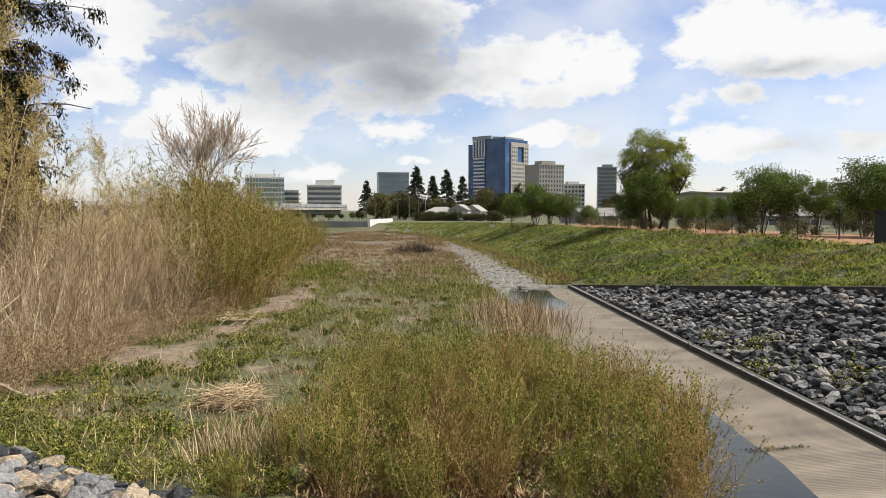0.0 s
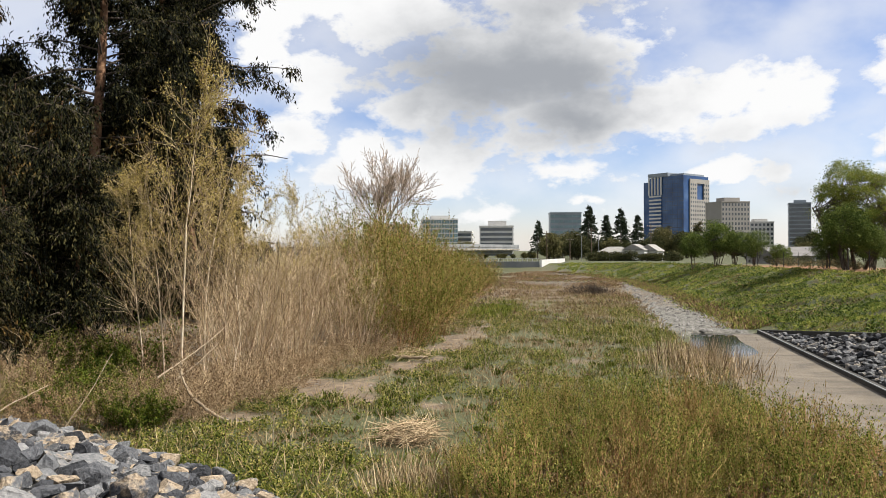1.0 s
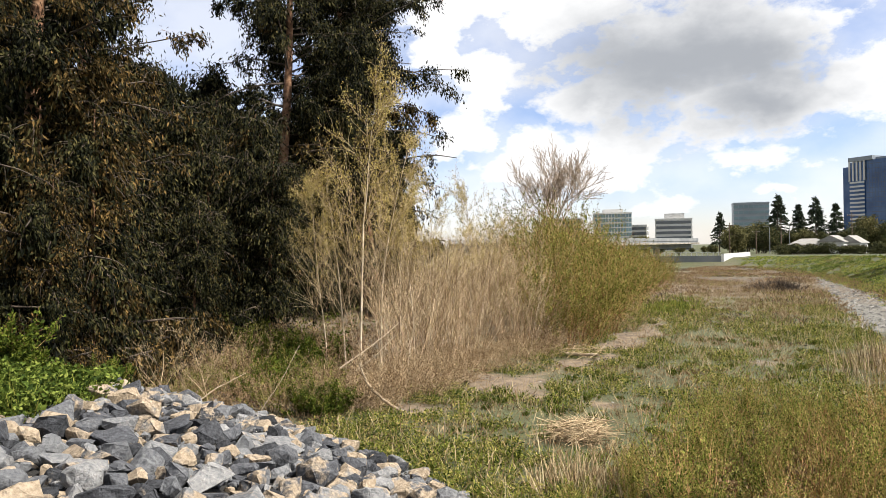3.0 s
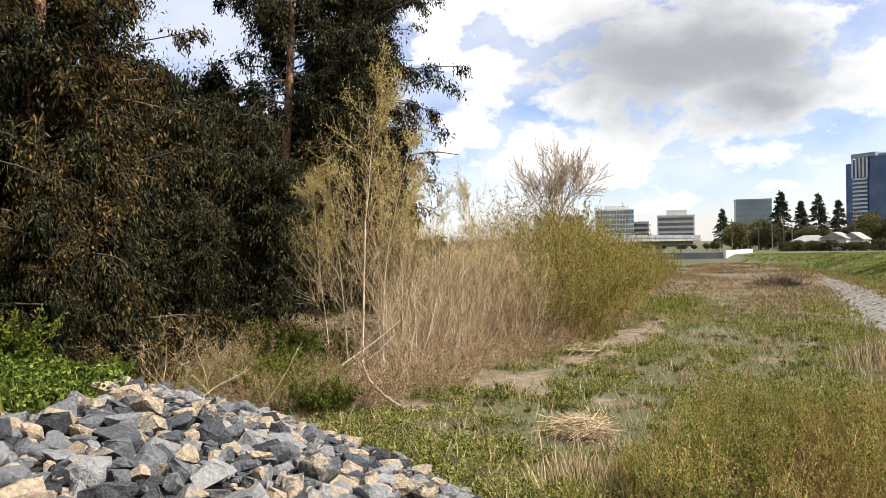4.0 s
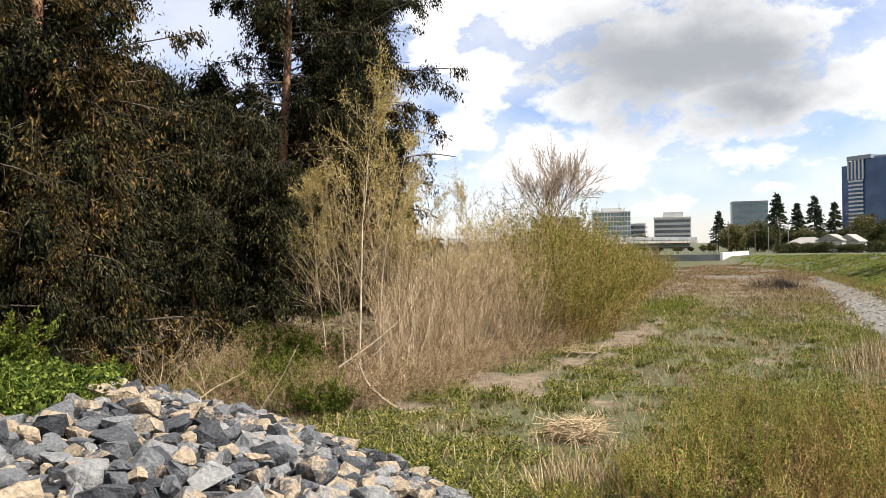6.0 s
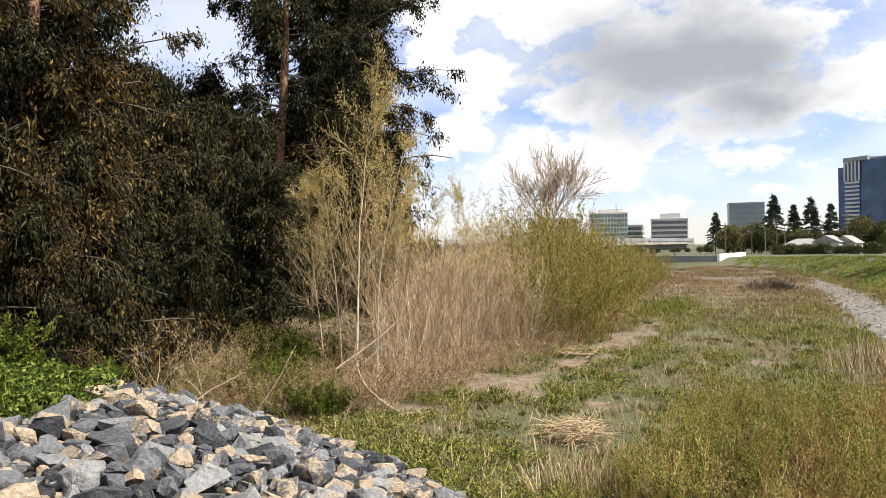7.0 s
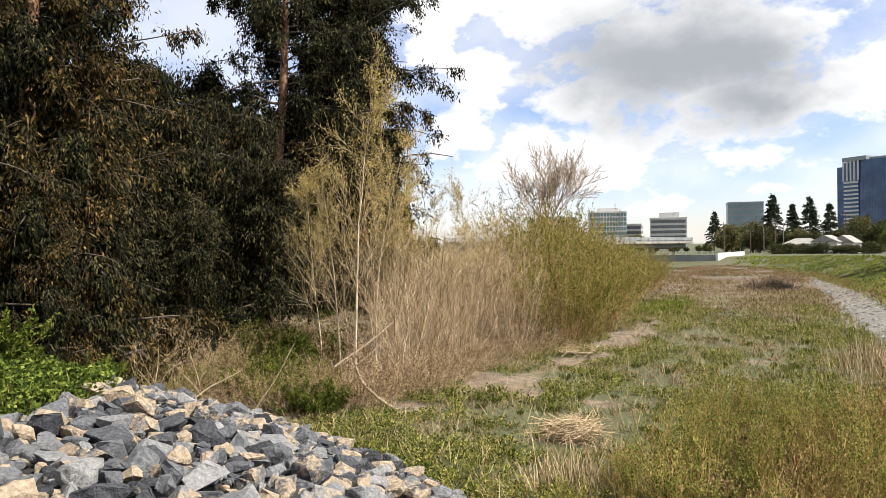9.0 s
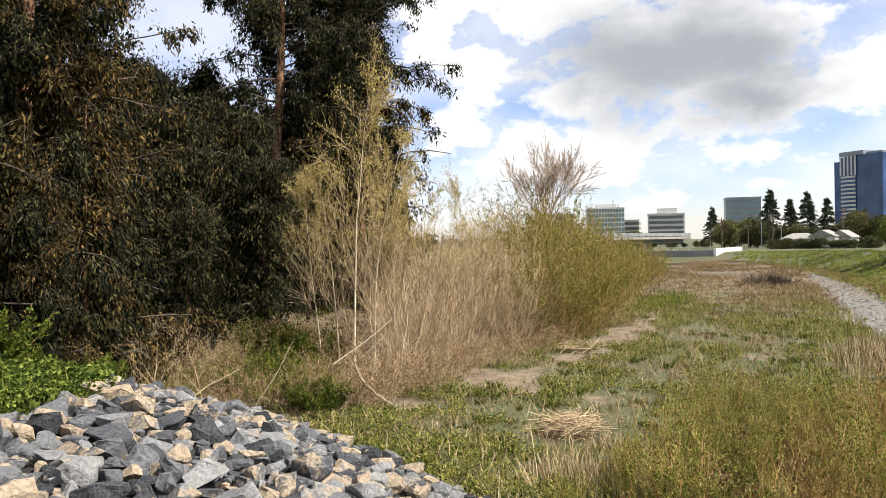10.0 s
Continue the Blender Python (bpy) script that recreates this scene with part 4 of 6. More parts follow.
def put(ob, x, y, turn=0.0, size=1.0, tall=1.0, sink=0.0, tilt=0.0):
    z = ground_z(x, y) - sink
    return Matrix.LocRotScale((x, y, z), Euler((radians(tilt), 0, radians(turn))), (size, size, size * tall))


def top_of(ob):
    """How high a template reaches."""
    return max(v[2] for o in ob.children for v in o.bound_box)


def to_reach(az, r, el, base):
    """Place and size of a tree whose top stands at this elevation from the eye."""
    x, y = polar(az, r)
    return (x, y, (4.0 + r * math.tan(radians(el)) - ground_z(x, y)) / base)


def plant(templates, spots, rng, lo=0.85, hi=1.15, used=None):
    """Sets the templates out on the spots (x, y[, size]); each template itself takes the first spot that falls to it."""
    used = set() if used is None else used
    for i, s in enumerate(spots):
        t = templates[i % len(templates)]
        m = put(t, s[0], s[1], rng.uniform(0, 360), (s[2] if len(s) > 2 else 1.0) * rng.uniform(lo, hi), rng.uniform(0.92, 1.08))
        if t.name in used:
            copy_thing(t, m)
        else:
            t.matrix_basis = m
            used.add(t.name)


def patch_key(x, y):
    """Sorts neighbouring places together, so that kinds of shrub stand in patches."""
    return math.sin(x * 2.3 + 0.4) + math.sin(y * 1.9 + x * 0.7 + 1.0) + 0.8 * math.sin(x * 4.1 + y * 3.3)


rng = np.random.default_rng(11)
WILLOW_LABEL = "young willow shrub with thin upright stems and small yellow-green leaves"
willows = []
for k in range(5):
    green = k < 3
    willows.append(willow_shrub(rng, 1.85, 40 if green else 44, M["willow_leaf" if green else "willow_red"], M["willow_stem"], "willow_shrub",
                                WILLOW_LABEL if green else "young willow shrub with reddish-tan twigs and few leaves", group="willow shrubs in the creek bed",
                                leaf_n=160 if green else 80, leaf_l=0.045, leaf_w=0.02, spread=0.24, lean=0.2, twigs=8, clump=0.015, leaf_from=0.06))
spots = []
for _ in range(2500):
    x, y = rng.uniform(-4.2, 5.0), rng.uniform(8.6, 15.8)
    edge = np.interp(y, [8, 12, 16, 20, 24], [-3.0, -2.7, -1.3, 1.2, 3.0])
    right = np.interp(y, [8, 10, 13, 14.5, 16, 18], [3.1, 3.6, 4.3, 3.7, 2.4, 1.0])
    if x < edge + rng.uniform(0, 1.0) or x > right or inside_left_bank(x, y) > -0.4:
        continue
    if math.sin(x * 2.6 + 0.7) * math.sin(y * 1.7 + 0.5 * x) > 0.1:
        continue
    if all((x - a) ** 2 + (y - b) ** 2 > 0.68 ** 2 for a, b, _ in spots):
        spots.append((x, y, float(np.interp(y, [8, 11, 16, 20], [0.85, 1.0, 0.92, 0.85]))))
order = sorted(range(len(spots)), key=lambda i: patch_key(*spots[i][:2]) - 10 * (spots[i][0] < -0.8))
spots = [(x, y, size * (0.6 if x < -2.1 else 1.0)) for x, y, size in (spots[i] for i in order)]
n_green = int(len(spots) * 0.84)
plant(willows[:3], spots[:n_green], rng, 0.66, 1.24)
plant(willows[3:], spots[n_green:], rng, 0.75, 1.2)

BARE_LABEL = "leafless willow with many thin straw-coloured stems"
thicket = [willow_shrub(rng, 4.6, 30, M["bud_leaf"], M["thicket_stem"], "bare_willow", BARE_LABEL, leaf_n=26, leaf_l=0.05, lean=0.5, spread=0.8, twigs=28, leaf_from=0.4, wander=0.12, lift=0.14,
                        group="willow thicket on the bank", stem_r=0.0095, twig_spread=0.62, twig_l=0.3, twig_mat=M["thicket_twig"], twig_low=0.08) for _ in range(4)]
spots = []
for _ in range(1500):
    y = rng.uniform(17.5, 60)
    x = rng.uniform(-19, -8.0)
    edge = np.interp(y, [17, 20, 27, 45, 60], [-10.6, -10.2, -9.2, -9.5, -11.5])
    if x > edge or inside_left_bank(x, y) > -2 or y > 42 or x < -11 - 0.42 * (y - 17) or math.atan2(-x, y) < 0.325:
        continue
    if all((x - a) ** 2 + (y - b) ** 2 > 1.42 ** 2 for a, b, _ in spots):
        az = math.degrees(math.atan2(-x, y))
        spots.append((x, y, (4.0 + math.hypot(x, y) * math.tan(radians(float(np.interp(az, [18, 19.2, 21.3, 24, 27, 31, 36], [0.8, 1.4, 3.2, 2.5, 1.7, 1.9, 1.8])))) - ground_z(x, y)) / 4.7))
plant(thicket, spots, rng, 0.78, 1.06)

tangle = [willow_shrub(rng, 1.9, 30, M["dry"], M["thicket_twig"], "brush", "low tangle of dead brown twigs and dry leaves", leaf_n=40, leaf_l=0.06, leaf_w=0.03, lean=1.3, spread=0.8, twigs=9, wander=0.2, twig_mat=M["thicket_twig"],
                       lift=-0.35, group="dead brush", stem_r=0.01, twig_spread=0.9, twig_l=0.4, clump=0.05, leaf_from=0.0) for _ in range(3)]
spots = []
for az in np.arange(20, 36.4, 0.85):
    for k in range(2):
        r = float(np.interp(az, [20, 24, 30, 36, 47], [26, 22, 18.2, 17.2, 17.5])) + k * 1.6 + rng.uniform(-0.4, 0.6)
        spots.append((*polar(az + rng.uniform(-0.6, 0.6), r), float(np.interp(az, [20, 30, 36, 47], [0.75, 0.95, 0.85, 0.8]))))
for _ in range(16):
    spots.append((*polar(rng.uniform(11, 20), rng.uniform(26, 52)), 0.55))
spots += [(*polar(3.2, 63), 0.75), (*polar(2.6, 64), 0.6)]
plant(tangle, spots, rng, 0.75, 1.2)

TALL_LABEL = "tall slender willow with pale stems and yellow-green catkins"
tall = [branch_tree(rng, 8.8, 0.04, 0.97, M["bud_leaf"], M["pale_bark"], "slender_willow", TALL_LABEL, levels=2, forks=15, leaf_n=6000, leaf_l=0.075, leaf_w=0.03, leaf_low=0.62, limb_mat=M["thicket_twig"],
                    start=0.16, angle=0.72, clump=0.12, upright=0.32, reach=0.34, trunk_lean=0.02, group="slender willows", taper_top=0.12, thin=0.0075) for _ in range(2)]
spots = [to_reach(*s, 0.92 * top_of(tall[0])) for s in ((33.7, 20.5, 13.0), (32.2, 21.5, 10.6), (34.9, 21, 8.6), (29.4, 22, 10.9), (30.6, 23, 8.8), (28.2, 24, 8.0), (36.3, 20.8, 6.2),
                                     (26.5, 26, 6.3), (25.0, 28, 5.7), (23.8, 29, 5.0))]
plant(tall, spots, rng, 0.96, 1.04)

olive = [willow_shrub(rng, 3.0, 60, M["olive_leaf"], M["willow_stem"], "olive_willow", "rounded willow bush just coming into olive-green leaf", leaf_n=112, leaf_l=0.07, leaf_w=0.018, lean=0.4,
                      spread=0.7, twigs=8, group="olive willow bushes", wander=0.13, clump=0.04) for _ in range(2)]
spots = [to_reach(az, r, el, top_of(olive[0])) for az, r, el in ((17.4, 28, 0.3), (18.6, 29, 1.2), (16.2, 30, -0.2), (15.2, 32, -0.3), (17.0, 33, 1.0), (18.4, 35, 1.7), (14.2, 36, -0.6), (16.6, 38, 1.0), (13.2, 41, -0.7), (18.0, 42, 2.1),
                                                   (15.2, 40, 0.4), (14.4, 45, 0.2), (12.4, 48, -0.8), (11.4, 55, -0.9), (13.2, 54, 0.0), (10.6, 62, -1.0), (14.6, 60, 0.6), (10.0, 68, -1.3), (12.2, 68, -0.3),
                                                   (16.4, 56, 1.3), (11.0, 80, -0.7), (13.0, 80, 0.1), (15, 75, 0.8), (17.5, 66, 1.9), (19.5, 58, 2.3), (21.5, 52, 2.3))]
plant(olive, spots, rng, 0.93, 1.05)
plant(thicket, [(*polar(az, r), s) for az, r, s in ((17.8, 28.5, 0.6), (16.6, 31, 0.55), (15.4, 33, 0.45), (14.4, 37, 0.45), (13.4, 43, 0.42), (12.6, 50, 0.45), (16.0, 36, 0.6), (17.4, 39, 0.75), (12.2, 58, 0.5), (11.4, 66, 0.5))], rng, 0.9, 1.1, {t.name for t in thicket})

bare_tree = fan_tree(rng, 4.6, 7, 3.0, 0.18, M["grey_twig"], "bare_tree", "tall leafless tree with a round crown of fine pale branches")
bare_tree.matrix_basis = put(bare_tree, *polar(18.2, 62), 20, 1.0, 1.08)

EUC = "tall eucalyptus with hanging leaves darkened as in deep shade and peeling brown bark"
GROVE = "eucalyptus trees"
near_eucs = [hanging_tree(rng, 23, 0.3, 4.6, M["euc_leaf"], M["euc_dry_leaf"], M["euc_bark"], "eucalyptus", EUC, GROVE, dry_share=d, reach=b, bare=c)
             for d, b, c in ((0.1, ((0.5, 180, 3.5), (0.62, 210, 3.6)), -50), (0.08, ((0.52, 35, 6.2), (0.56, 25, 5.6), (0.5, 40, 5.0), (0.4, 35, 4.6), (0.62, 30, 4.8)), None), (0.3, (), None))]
for ob, az, r, size in ((near_eucs[0], 40.3, 33, 1.0), (near_eucs[1], 32.6, 35, 0.97), (near_eucs[2], 57.8, 19.5, 0.84)):
    ob.matrix_basis = put(ob, *polar(az, r), 0, size)
for k, az, r, size, turn in ((2, 62.5, 17.5, 0.7, 200), (0, 57.0, 26, 0.86, 120), (2, 54.2, 24, 0.84, 310), (1, 36.2, 39, 0.95, 200)):
    copy_thing(near_eucs[k], put(near_eucs[k], *polar(az, r), turn, size))
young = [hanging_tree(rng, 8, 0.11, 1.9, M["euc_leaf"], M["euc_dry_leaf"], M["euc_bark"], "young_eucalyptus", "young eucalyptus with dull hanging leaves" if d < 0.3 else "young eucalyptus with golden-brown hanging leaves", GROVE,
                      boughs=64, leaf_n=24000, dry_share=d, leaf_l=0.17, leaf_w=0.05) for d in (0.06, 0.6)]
plant(young[:1], [(*polar(az, r), size) for az, r, size in ((47.4, 27, 1.0), (44.6, 26, 0.85), (42.4, 27, 1.0), (49.6, 24, 1.0), (51.8, 21.5, 0.85), (46.2, 23, 0.6), (40.6, 26, 0.8), (48.8, 32, 1.2), (46.0, 35, 1.18), (47.4, 37, 1.25), (44.0, 36, 1.3), (50.6, 35, 1.5), (45.0, 32, 1.08))], rng, 0.97, 1.03)
plant(young[1:], [(*polar(az, r), size) for az, r, size in ((53.2, 18.6, 0.86), (55.8, 17.0, 0.6))], rng, 0.97, 1.03)
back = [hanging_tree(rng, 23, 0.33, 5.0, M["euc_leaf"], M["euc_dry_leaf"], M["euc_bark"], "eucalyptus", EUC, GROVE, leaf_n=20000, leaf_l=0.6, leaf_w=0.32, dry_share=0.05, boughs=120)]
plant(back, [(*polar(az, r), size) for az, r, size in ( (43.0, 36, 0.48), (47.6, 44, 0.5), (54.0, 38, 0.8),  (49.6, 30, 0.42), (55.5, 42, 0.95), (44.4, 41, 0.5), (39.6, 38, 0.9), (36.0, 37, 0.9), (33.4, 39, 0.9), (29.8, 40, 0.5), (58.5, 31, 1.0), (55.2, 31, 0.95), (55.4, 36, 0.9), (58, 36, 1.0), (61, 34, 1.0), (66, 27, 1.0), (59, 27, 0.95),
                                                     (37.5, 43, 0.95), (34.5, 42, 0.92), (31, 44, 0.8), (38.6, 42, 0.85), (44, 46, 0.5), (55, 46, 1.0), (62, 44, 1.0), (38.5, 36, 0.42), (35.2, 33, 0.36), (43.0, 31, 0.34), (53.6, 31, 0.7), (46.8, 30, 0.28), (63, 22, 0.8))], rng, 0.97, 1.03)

leafy = [willow_shrub(rng, 1.7, 26, M["green_leaf"], M["willow_stem"], "green_bush", "bright green leafy bush beside the stones", leaf_n=170, leaf_l=0.1, leaf_w=0.03, lean=0.9, spread=0.5, twigs=8, wander=0.15,
                      group="green bushes", clump=0.05, stem_r=0.008) for _ in range(2)]
spots = [(*polar(58.6, 14.6), 0.62), (*polar(60.5, 14.2), 0.7), (*polar(57.0, 15.2), 0.5), (*polar(62, 14), 0.75), (*polar(52.6, 15.5), 0.6), (*polar(37.6, 17.2), 0.85), (*polar(36.6, 16.9), 0.7), (*polar(36.0, 17.2), 0.6), (*polar(39.8, 18.6), 0.8), (*polar(42.4, 19.5), 0.6), (*polar(38.6, 20.5), 0.9), (*polar(37.2, 21.5), 1.0), (*polar(36.2, 19.8), 0.8), (*polar(40.8, 22), 1.0),
         (*polar(55, 20), 1.0), (*polar(59, 18), 1.3), (*polar(42.5, 26), 1.0)]
plant(leafy, spots, rng)
mixed = [willow_shrub(rng, 1.8, 34, M[leaf], M["straw"], "mixed_brush", "half-dry bush of straw stalks and olive leaves" if leaf == "olive_leaf" else "withered bush of straw stalks and brown leaves", leaf_n=50, leaf_l=0.08, leaf_w=0.024, lean=0.8, spread=0.6, twigs=7, wander=0.17,
                      group="half-dry bushes", clump=0.05, stem_r=0.007, twig_mat=M["thicket_twig"]) for leaf in ("olive_leaf", "dry", "dry")]
spots = []
for az in np.arange(43, 53, 0.7):
    spots.append((*polar(az, rng.uniform(19.5, 23)), rng.uniform(0.5, 0.8)))
for az in np.arange(36, 51, 0.8):
    spots.append((*polar(az + rng.uniform(-0.3, 0.3), rng.uniform(17.2, 20.5)), rng.uniform(0.5, 0.85) * float(np.interp(az, [36, 42, 44, 51], [1.15, 1.1, 0.7, 0.45]))))
for az in np.arange(35, 44, 0.9):
    spots.append((*polar(az, rng.uniform(21, 25)), rng.uniform(0.9, 1.25)))
plant(mixed, spots, rng)
dock = [willow_shrub(rng, 0.42, 12, M["green_leaf"], M["willow_stem"], "broadleaf_weed", "dark green broad-leaved weed clump on the creek bed", leaf_n=30, leaf_l=0.1, leaf_w=0.024, lean=1.0, spread=0.25, twigs=3, group="broad-leaved weeds",
                     clump=0.03, stem_r=0.004, category="weed") for _ in range(2)]
spots = []
for _ in range(400):
    x, y = rng.uniform(-9, 1.5), 11.5 + 24 * rng.uniform() ** 1.4
    if inside_left_bank(x, y) < -0.3 and sand_part(np.array([x]), np.array([y]))[0] < 0.2 and math.sin(x * 1.3 + 2) + math.sin(y * 0.9) > -0.9 and len(spots) < 130:
        spots.append((x, y, rng.uniform(0.4, 0.95)))
plant(dock, spots, rng)

twiggy = branch_tree(rng, 3.0, 0.022, 0.6, None, M["thicket_twig"], "bare_sapling", "bare pale sapling in front of the dark trees", levels=3, forks=5, leaf_n=0, start=0.08, angle=0.75, upright=0.3, reach=0.55, thin=0.003, group="bare saplings")
plant([twiggy], [(*polar(48.9, 16.5), 0.85), (*polar(45.3, 19), 1.15), (*polar(47, 18), 0.8), (*polar(43.6, 19.5), 0.8)], rng)

BUSHY = "broad leafy green tree above the bank"
bushy = [round_tree(rng, 5.0, 2.1, 1.15, M["bank_tree_leaf"], M["bark"], "leafy_tree", BUSHY, group="trees above the right bank", clumps=64, leaf_n=13000, leaf_l=0.12, leaf_w=0.065, stem_r=0.05, stems=6, fuzz=0.15, jut=0.35) for _ in range(3)]


spots = [to_reach(*s, 0.75 * top_of(bushy[0])) for s in ((-7.2, 78, 1.1), (-8.4, 78, 0.7), (-9.7, 76, 0.9), (-5.6, 82, 0.6), (-11.2, 74, 0.5), (-14.3, 56, 1.5), (-15.6, 55, 2.3), (-17.2, 55, 2.3), (-18.6, 54, 1.7), (-19.6, 55, 0.9),
                                                  (-22.4, 44, 1.5), (-23.7, 43, 3.0), (-25.2, 44, 2.2), (-27.3, 43, 2.5), (-28.8, 44, 2.0), (-30.4, 40, 3.0), (-32.0, 38, 3.9), (-34.5, 36, 4.0), (-37, 36, 4.2))]
for y in np.arange(58, 84, 6.0):
    spots.append((float(foot_of_right_bank(y) + right_bank_height(y) / 0.33 + rng.uniform(7, 11)), float(y + rng.uniform(-1, 1)), rng.uniform(0.5, 0.66)))
plant(bushy, spots, rng)
spring = [round_tree(rng, 9.0, 3.2, 1.6, M["spring_leaf"], M["bark"], "spring_tree", "tall round tree with thin new yellow-green leaves", clumps=230, leaf_n=46000, leaf_l=0.13, leaf_w=0.05, stem_r=0.12, stems=7, fuzz=0.08, jut=0.2)]
plant(spring, [to_reach(-16.3, 58, 6.7, top_of(spring[0]))], rng, 1, 1)
low = [willow_shrub(rng, 1.0, 22, M["grey_leaf"], M["willow_stem"], "low_shrub", "low grey-green shrub on the mulch strip", leaf_n=36, leaf_l=0.09, leaf_w=0.03, lean=1.0, spread=0.45, twigs=6, group="low shrubs on the mulch", clump=0.05) for _ in range(2)]
spots = []
for y in np.arange(24, 74, 1.9):
    spots.append((float(foot_of_right_bank(y) + right_bank_height(y) / 0.33 + rng.uniform(2.2, 5.5)), float(y), rng.uniform(0.6, 1.2)))
plant(low, spots, rng)
screen = [round_tree(rng, 2.6, 1.7, 0.1, M["far_leaf"], M["bark"], "screen_bush", "dense dark bush behind the mulch strip", "bush", "screen bushes", clumps=40, leaf_n=2600, leaf_l=0.16, leaf_w=0.09, stem_r=0.05) for _ in range(2)]
spots = []
for y in np.arange(22, 100, 2.4):
    spots.append((float(foot_of_right_bank(y) + right_bank_height(y) / 0.33 + rng.uniform(9, 13)), float(y), rng.uniform(0.5, 0.85)))
plant(screen, spots, rng)

FAR = "dense dull-green street tree"
far = [round_tree(rng, 9.5, 4.6, 0.8, M["far_leaf"], M["bark"], "street_tree", FAR, group="far street trees", clumps=70, leaf_n=5600, leaf_l=0.5, leaf_w=0.34, stem_r=0.2, stems=3) for _ in range(3)]
far += [round_tree(rng, 9.0, 4.2, 0.8, M["far_olive"], M["bark"], "street_tree", "brownish olive street tree", group="far street trees", clumps=70, leaf_n=4600, leaf_l=0.48, leaf_w=0.3, stem_r=0.2, stems=3) for _ in range(2)]
hedge = [round_tree(rng, 1.7, 1.4, 0.1, M["far_leaf"], M["bark"], "hedge_bush", "dark clipped bush by the street", "bush", "street bushes", clumps=25, leaf_n=900, leaf_l=0.28, leaf_w=0.16, stem_r=0.05)]
plant(hedge, [(*polar(az + rng.uniform(-0.1, 0.1), 180 + rng.uniform(-3, 10)), rng.uniform(0.6, 1.15)) for az in np.arange(2.2, -5.0, -0.36)], rng)
spots = [(*polar(az, r), 1.0) for az, r in ((4.9, 245), (4.2, 255), (3.4, 240), (2.7, 262), (-3.4, 262), (-4.7, 265))]
for az in np.arange(8.6, -10, -0.6):
    spots.append((*polar(az + rng.uniform(-0.3, 0.3), rng.uniform(222, 300)), rng.uniform(0.6, 1.1) * float(np.interp(az, [-10, -5, 2, 3, 5.4, 5.8, 10], [0.75, 0.8, 0.85, 1.15, 1.15, 0.4, 0.35]))))
for az in np.arange(-10, -40, -1.3):
    spots.append((*polar(az + rng.uniform(-0.5, 0.5), rng.uniform(110, 170)), rng.uniform(0.3, 0.5)))
for az in np.arange(9, 70, 1.3):
    spots.append((*polar(az, rng.uniform(190, 260)), rng.uniform(0.4, 0.65)))
for az, r, size in ((-0.95, 198, 0.42), (-1.55, 200, 0.36), (0.95, 198, 0.4), (-2.75, 199, 0.36), (-3.9, 198, 0.45), (-4.6, 200, 0.5), (1.7, 200, 0.5)):
    spots.append((*polar(az, r), size * 0.45))
plant([far[k] for k in (3, 0, 4, 1, 3, 2)], spots, rng)
pines = [conifer(rng, 18.5, "redwood", "tall dark conifer behind the houses", "conifers") for _ in range(2)]
plant(pines, [(*polar(2.2, 262), 1.0), (*polar(0.85, 270), 0.88), (*polar(-0.3, 265), 0.98), (*polar(-1.6, 262), 0.97), (*polar(6.1, 290), 0.8), (*polar(-25.4, 70), 0.3)], rng, 0.99, 1.01)
palms = [palm(rng, 12, "palm", "fan palm with a shaggy trunk", "palms")]
plant(palms, [(*polar(-3.7, 270), 0.9), (*polar(-5.9, 285), 1.15), (*polar(-21.0, 140), 0.6)], rng, 0.99, 1.01)


# ---------------------------------------------------------------- stones
def stone_shape(rng, fine):
    """A broken block: the hull of random points with chamfered, uneven edges."""
    bm = bmesh.new()
    sy, sz = rng.uniform(0.62, 0.95), rng.uniform(0.42, 0.72)
    for _ in range(int(rng.integers(13, 19))):
        p = rng.normal(size=3)
        p /= np.abs(p).max() * 0.6 + np.linalg.norm(p) * 0.4
        p *= rng.uniform(0.84, 1.1)
        bm.verts.new((p[0] * 0.5, p[1] * sy * 0.5, p[2] * sz * 0.5))
    bmesh.ops.convex_hull(bm, input=bm.verts)
    bmesh.ops.delete(bm, geom=[v for v in bm.verts if not v.link_faces], context="VERTS")
    bmesh.ops.dissolve_limit(bm, angle_limit=radians(16), verts=bm.verts, edges=bm.edges)
    if fine:
        bmesh.ops.bevel(bm, geom=bm.edges[:], offset=0.05, segments=1, affect="EDGES", clamp_overlap=True)
        for v in bm.verts:
            v.co += Vector(rng.normal(size=3) * 0.016)
    bmesh.ops.triangulate(bm, faces=bm.faces)
    return bm


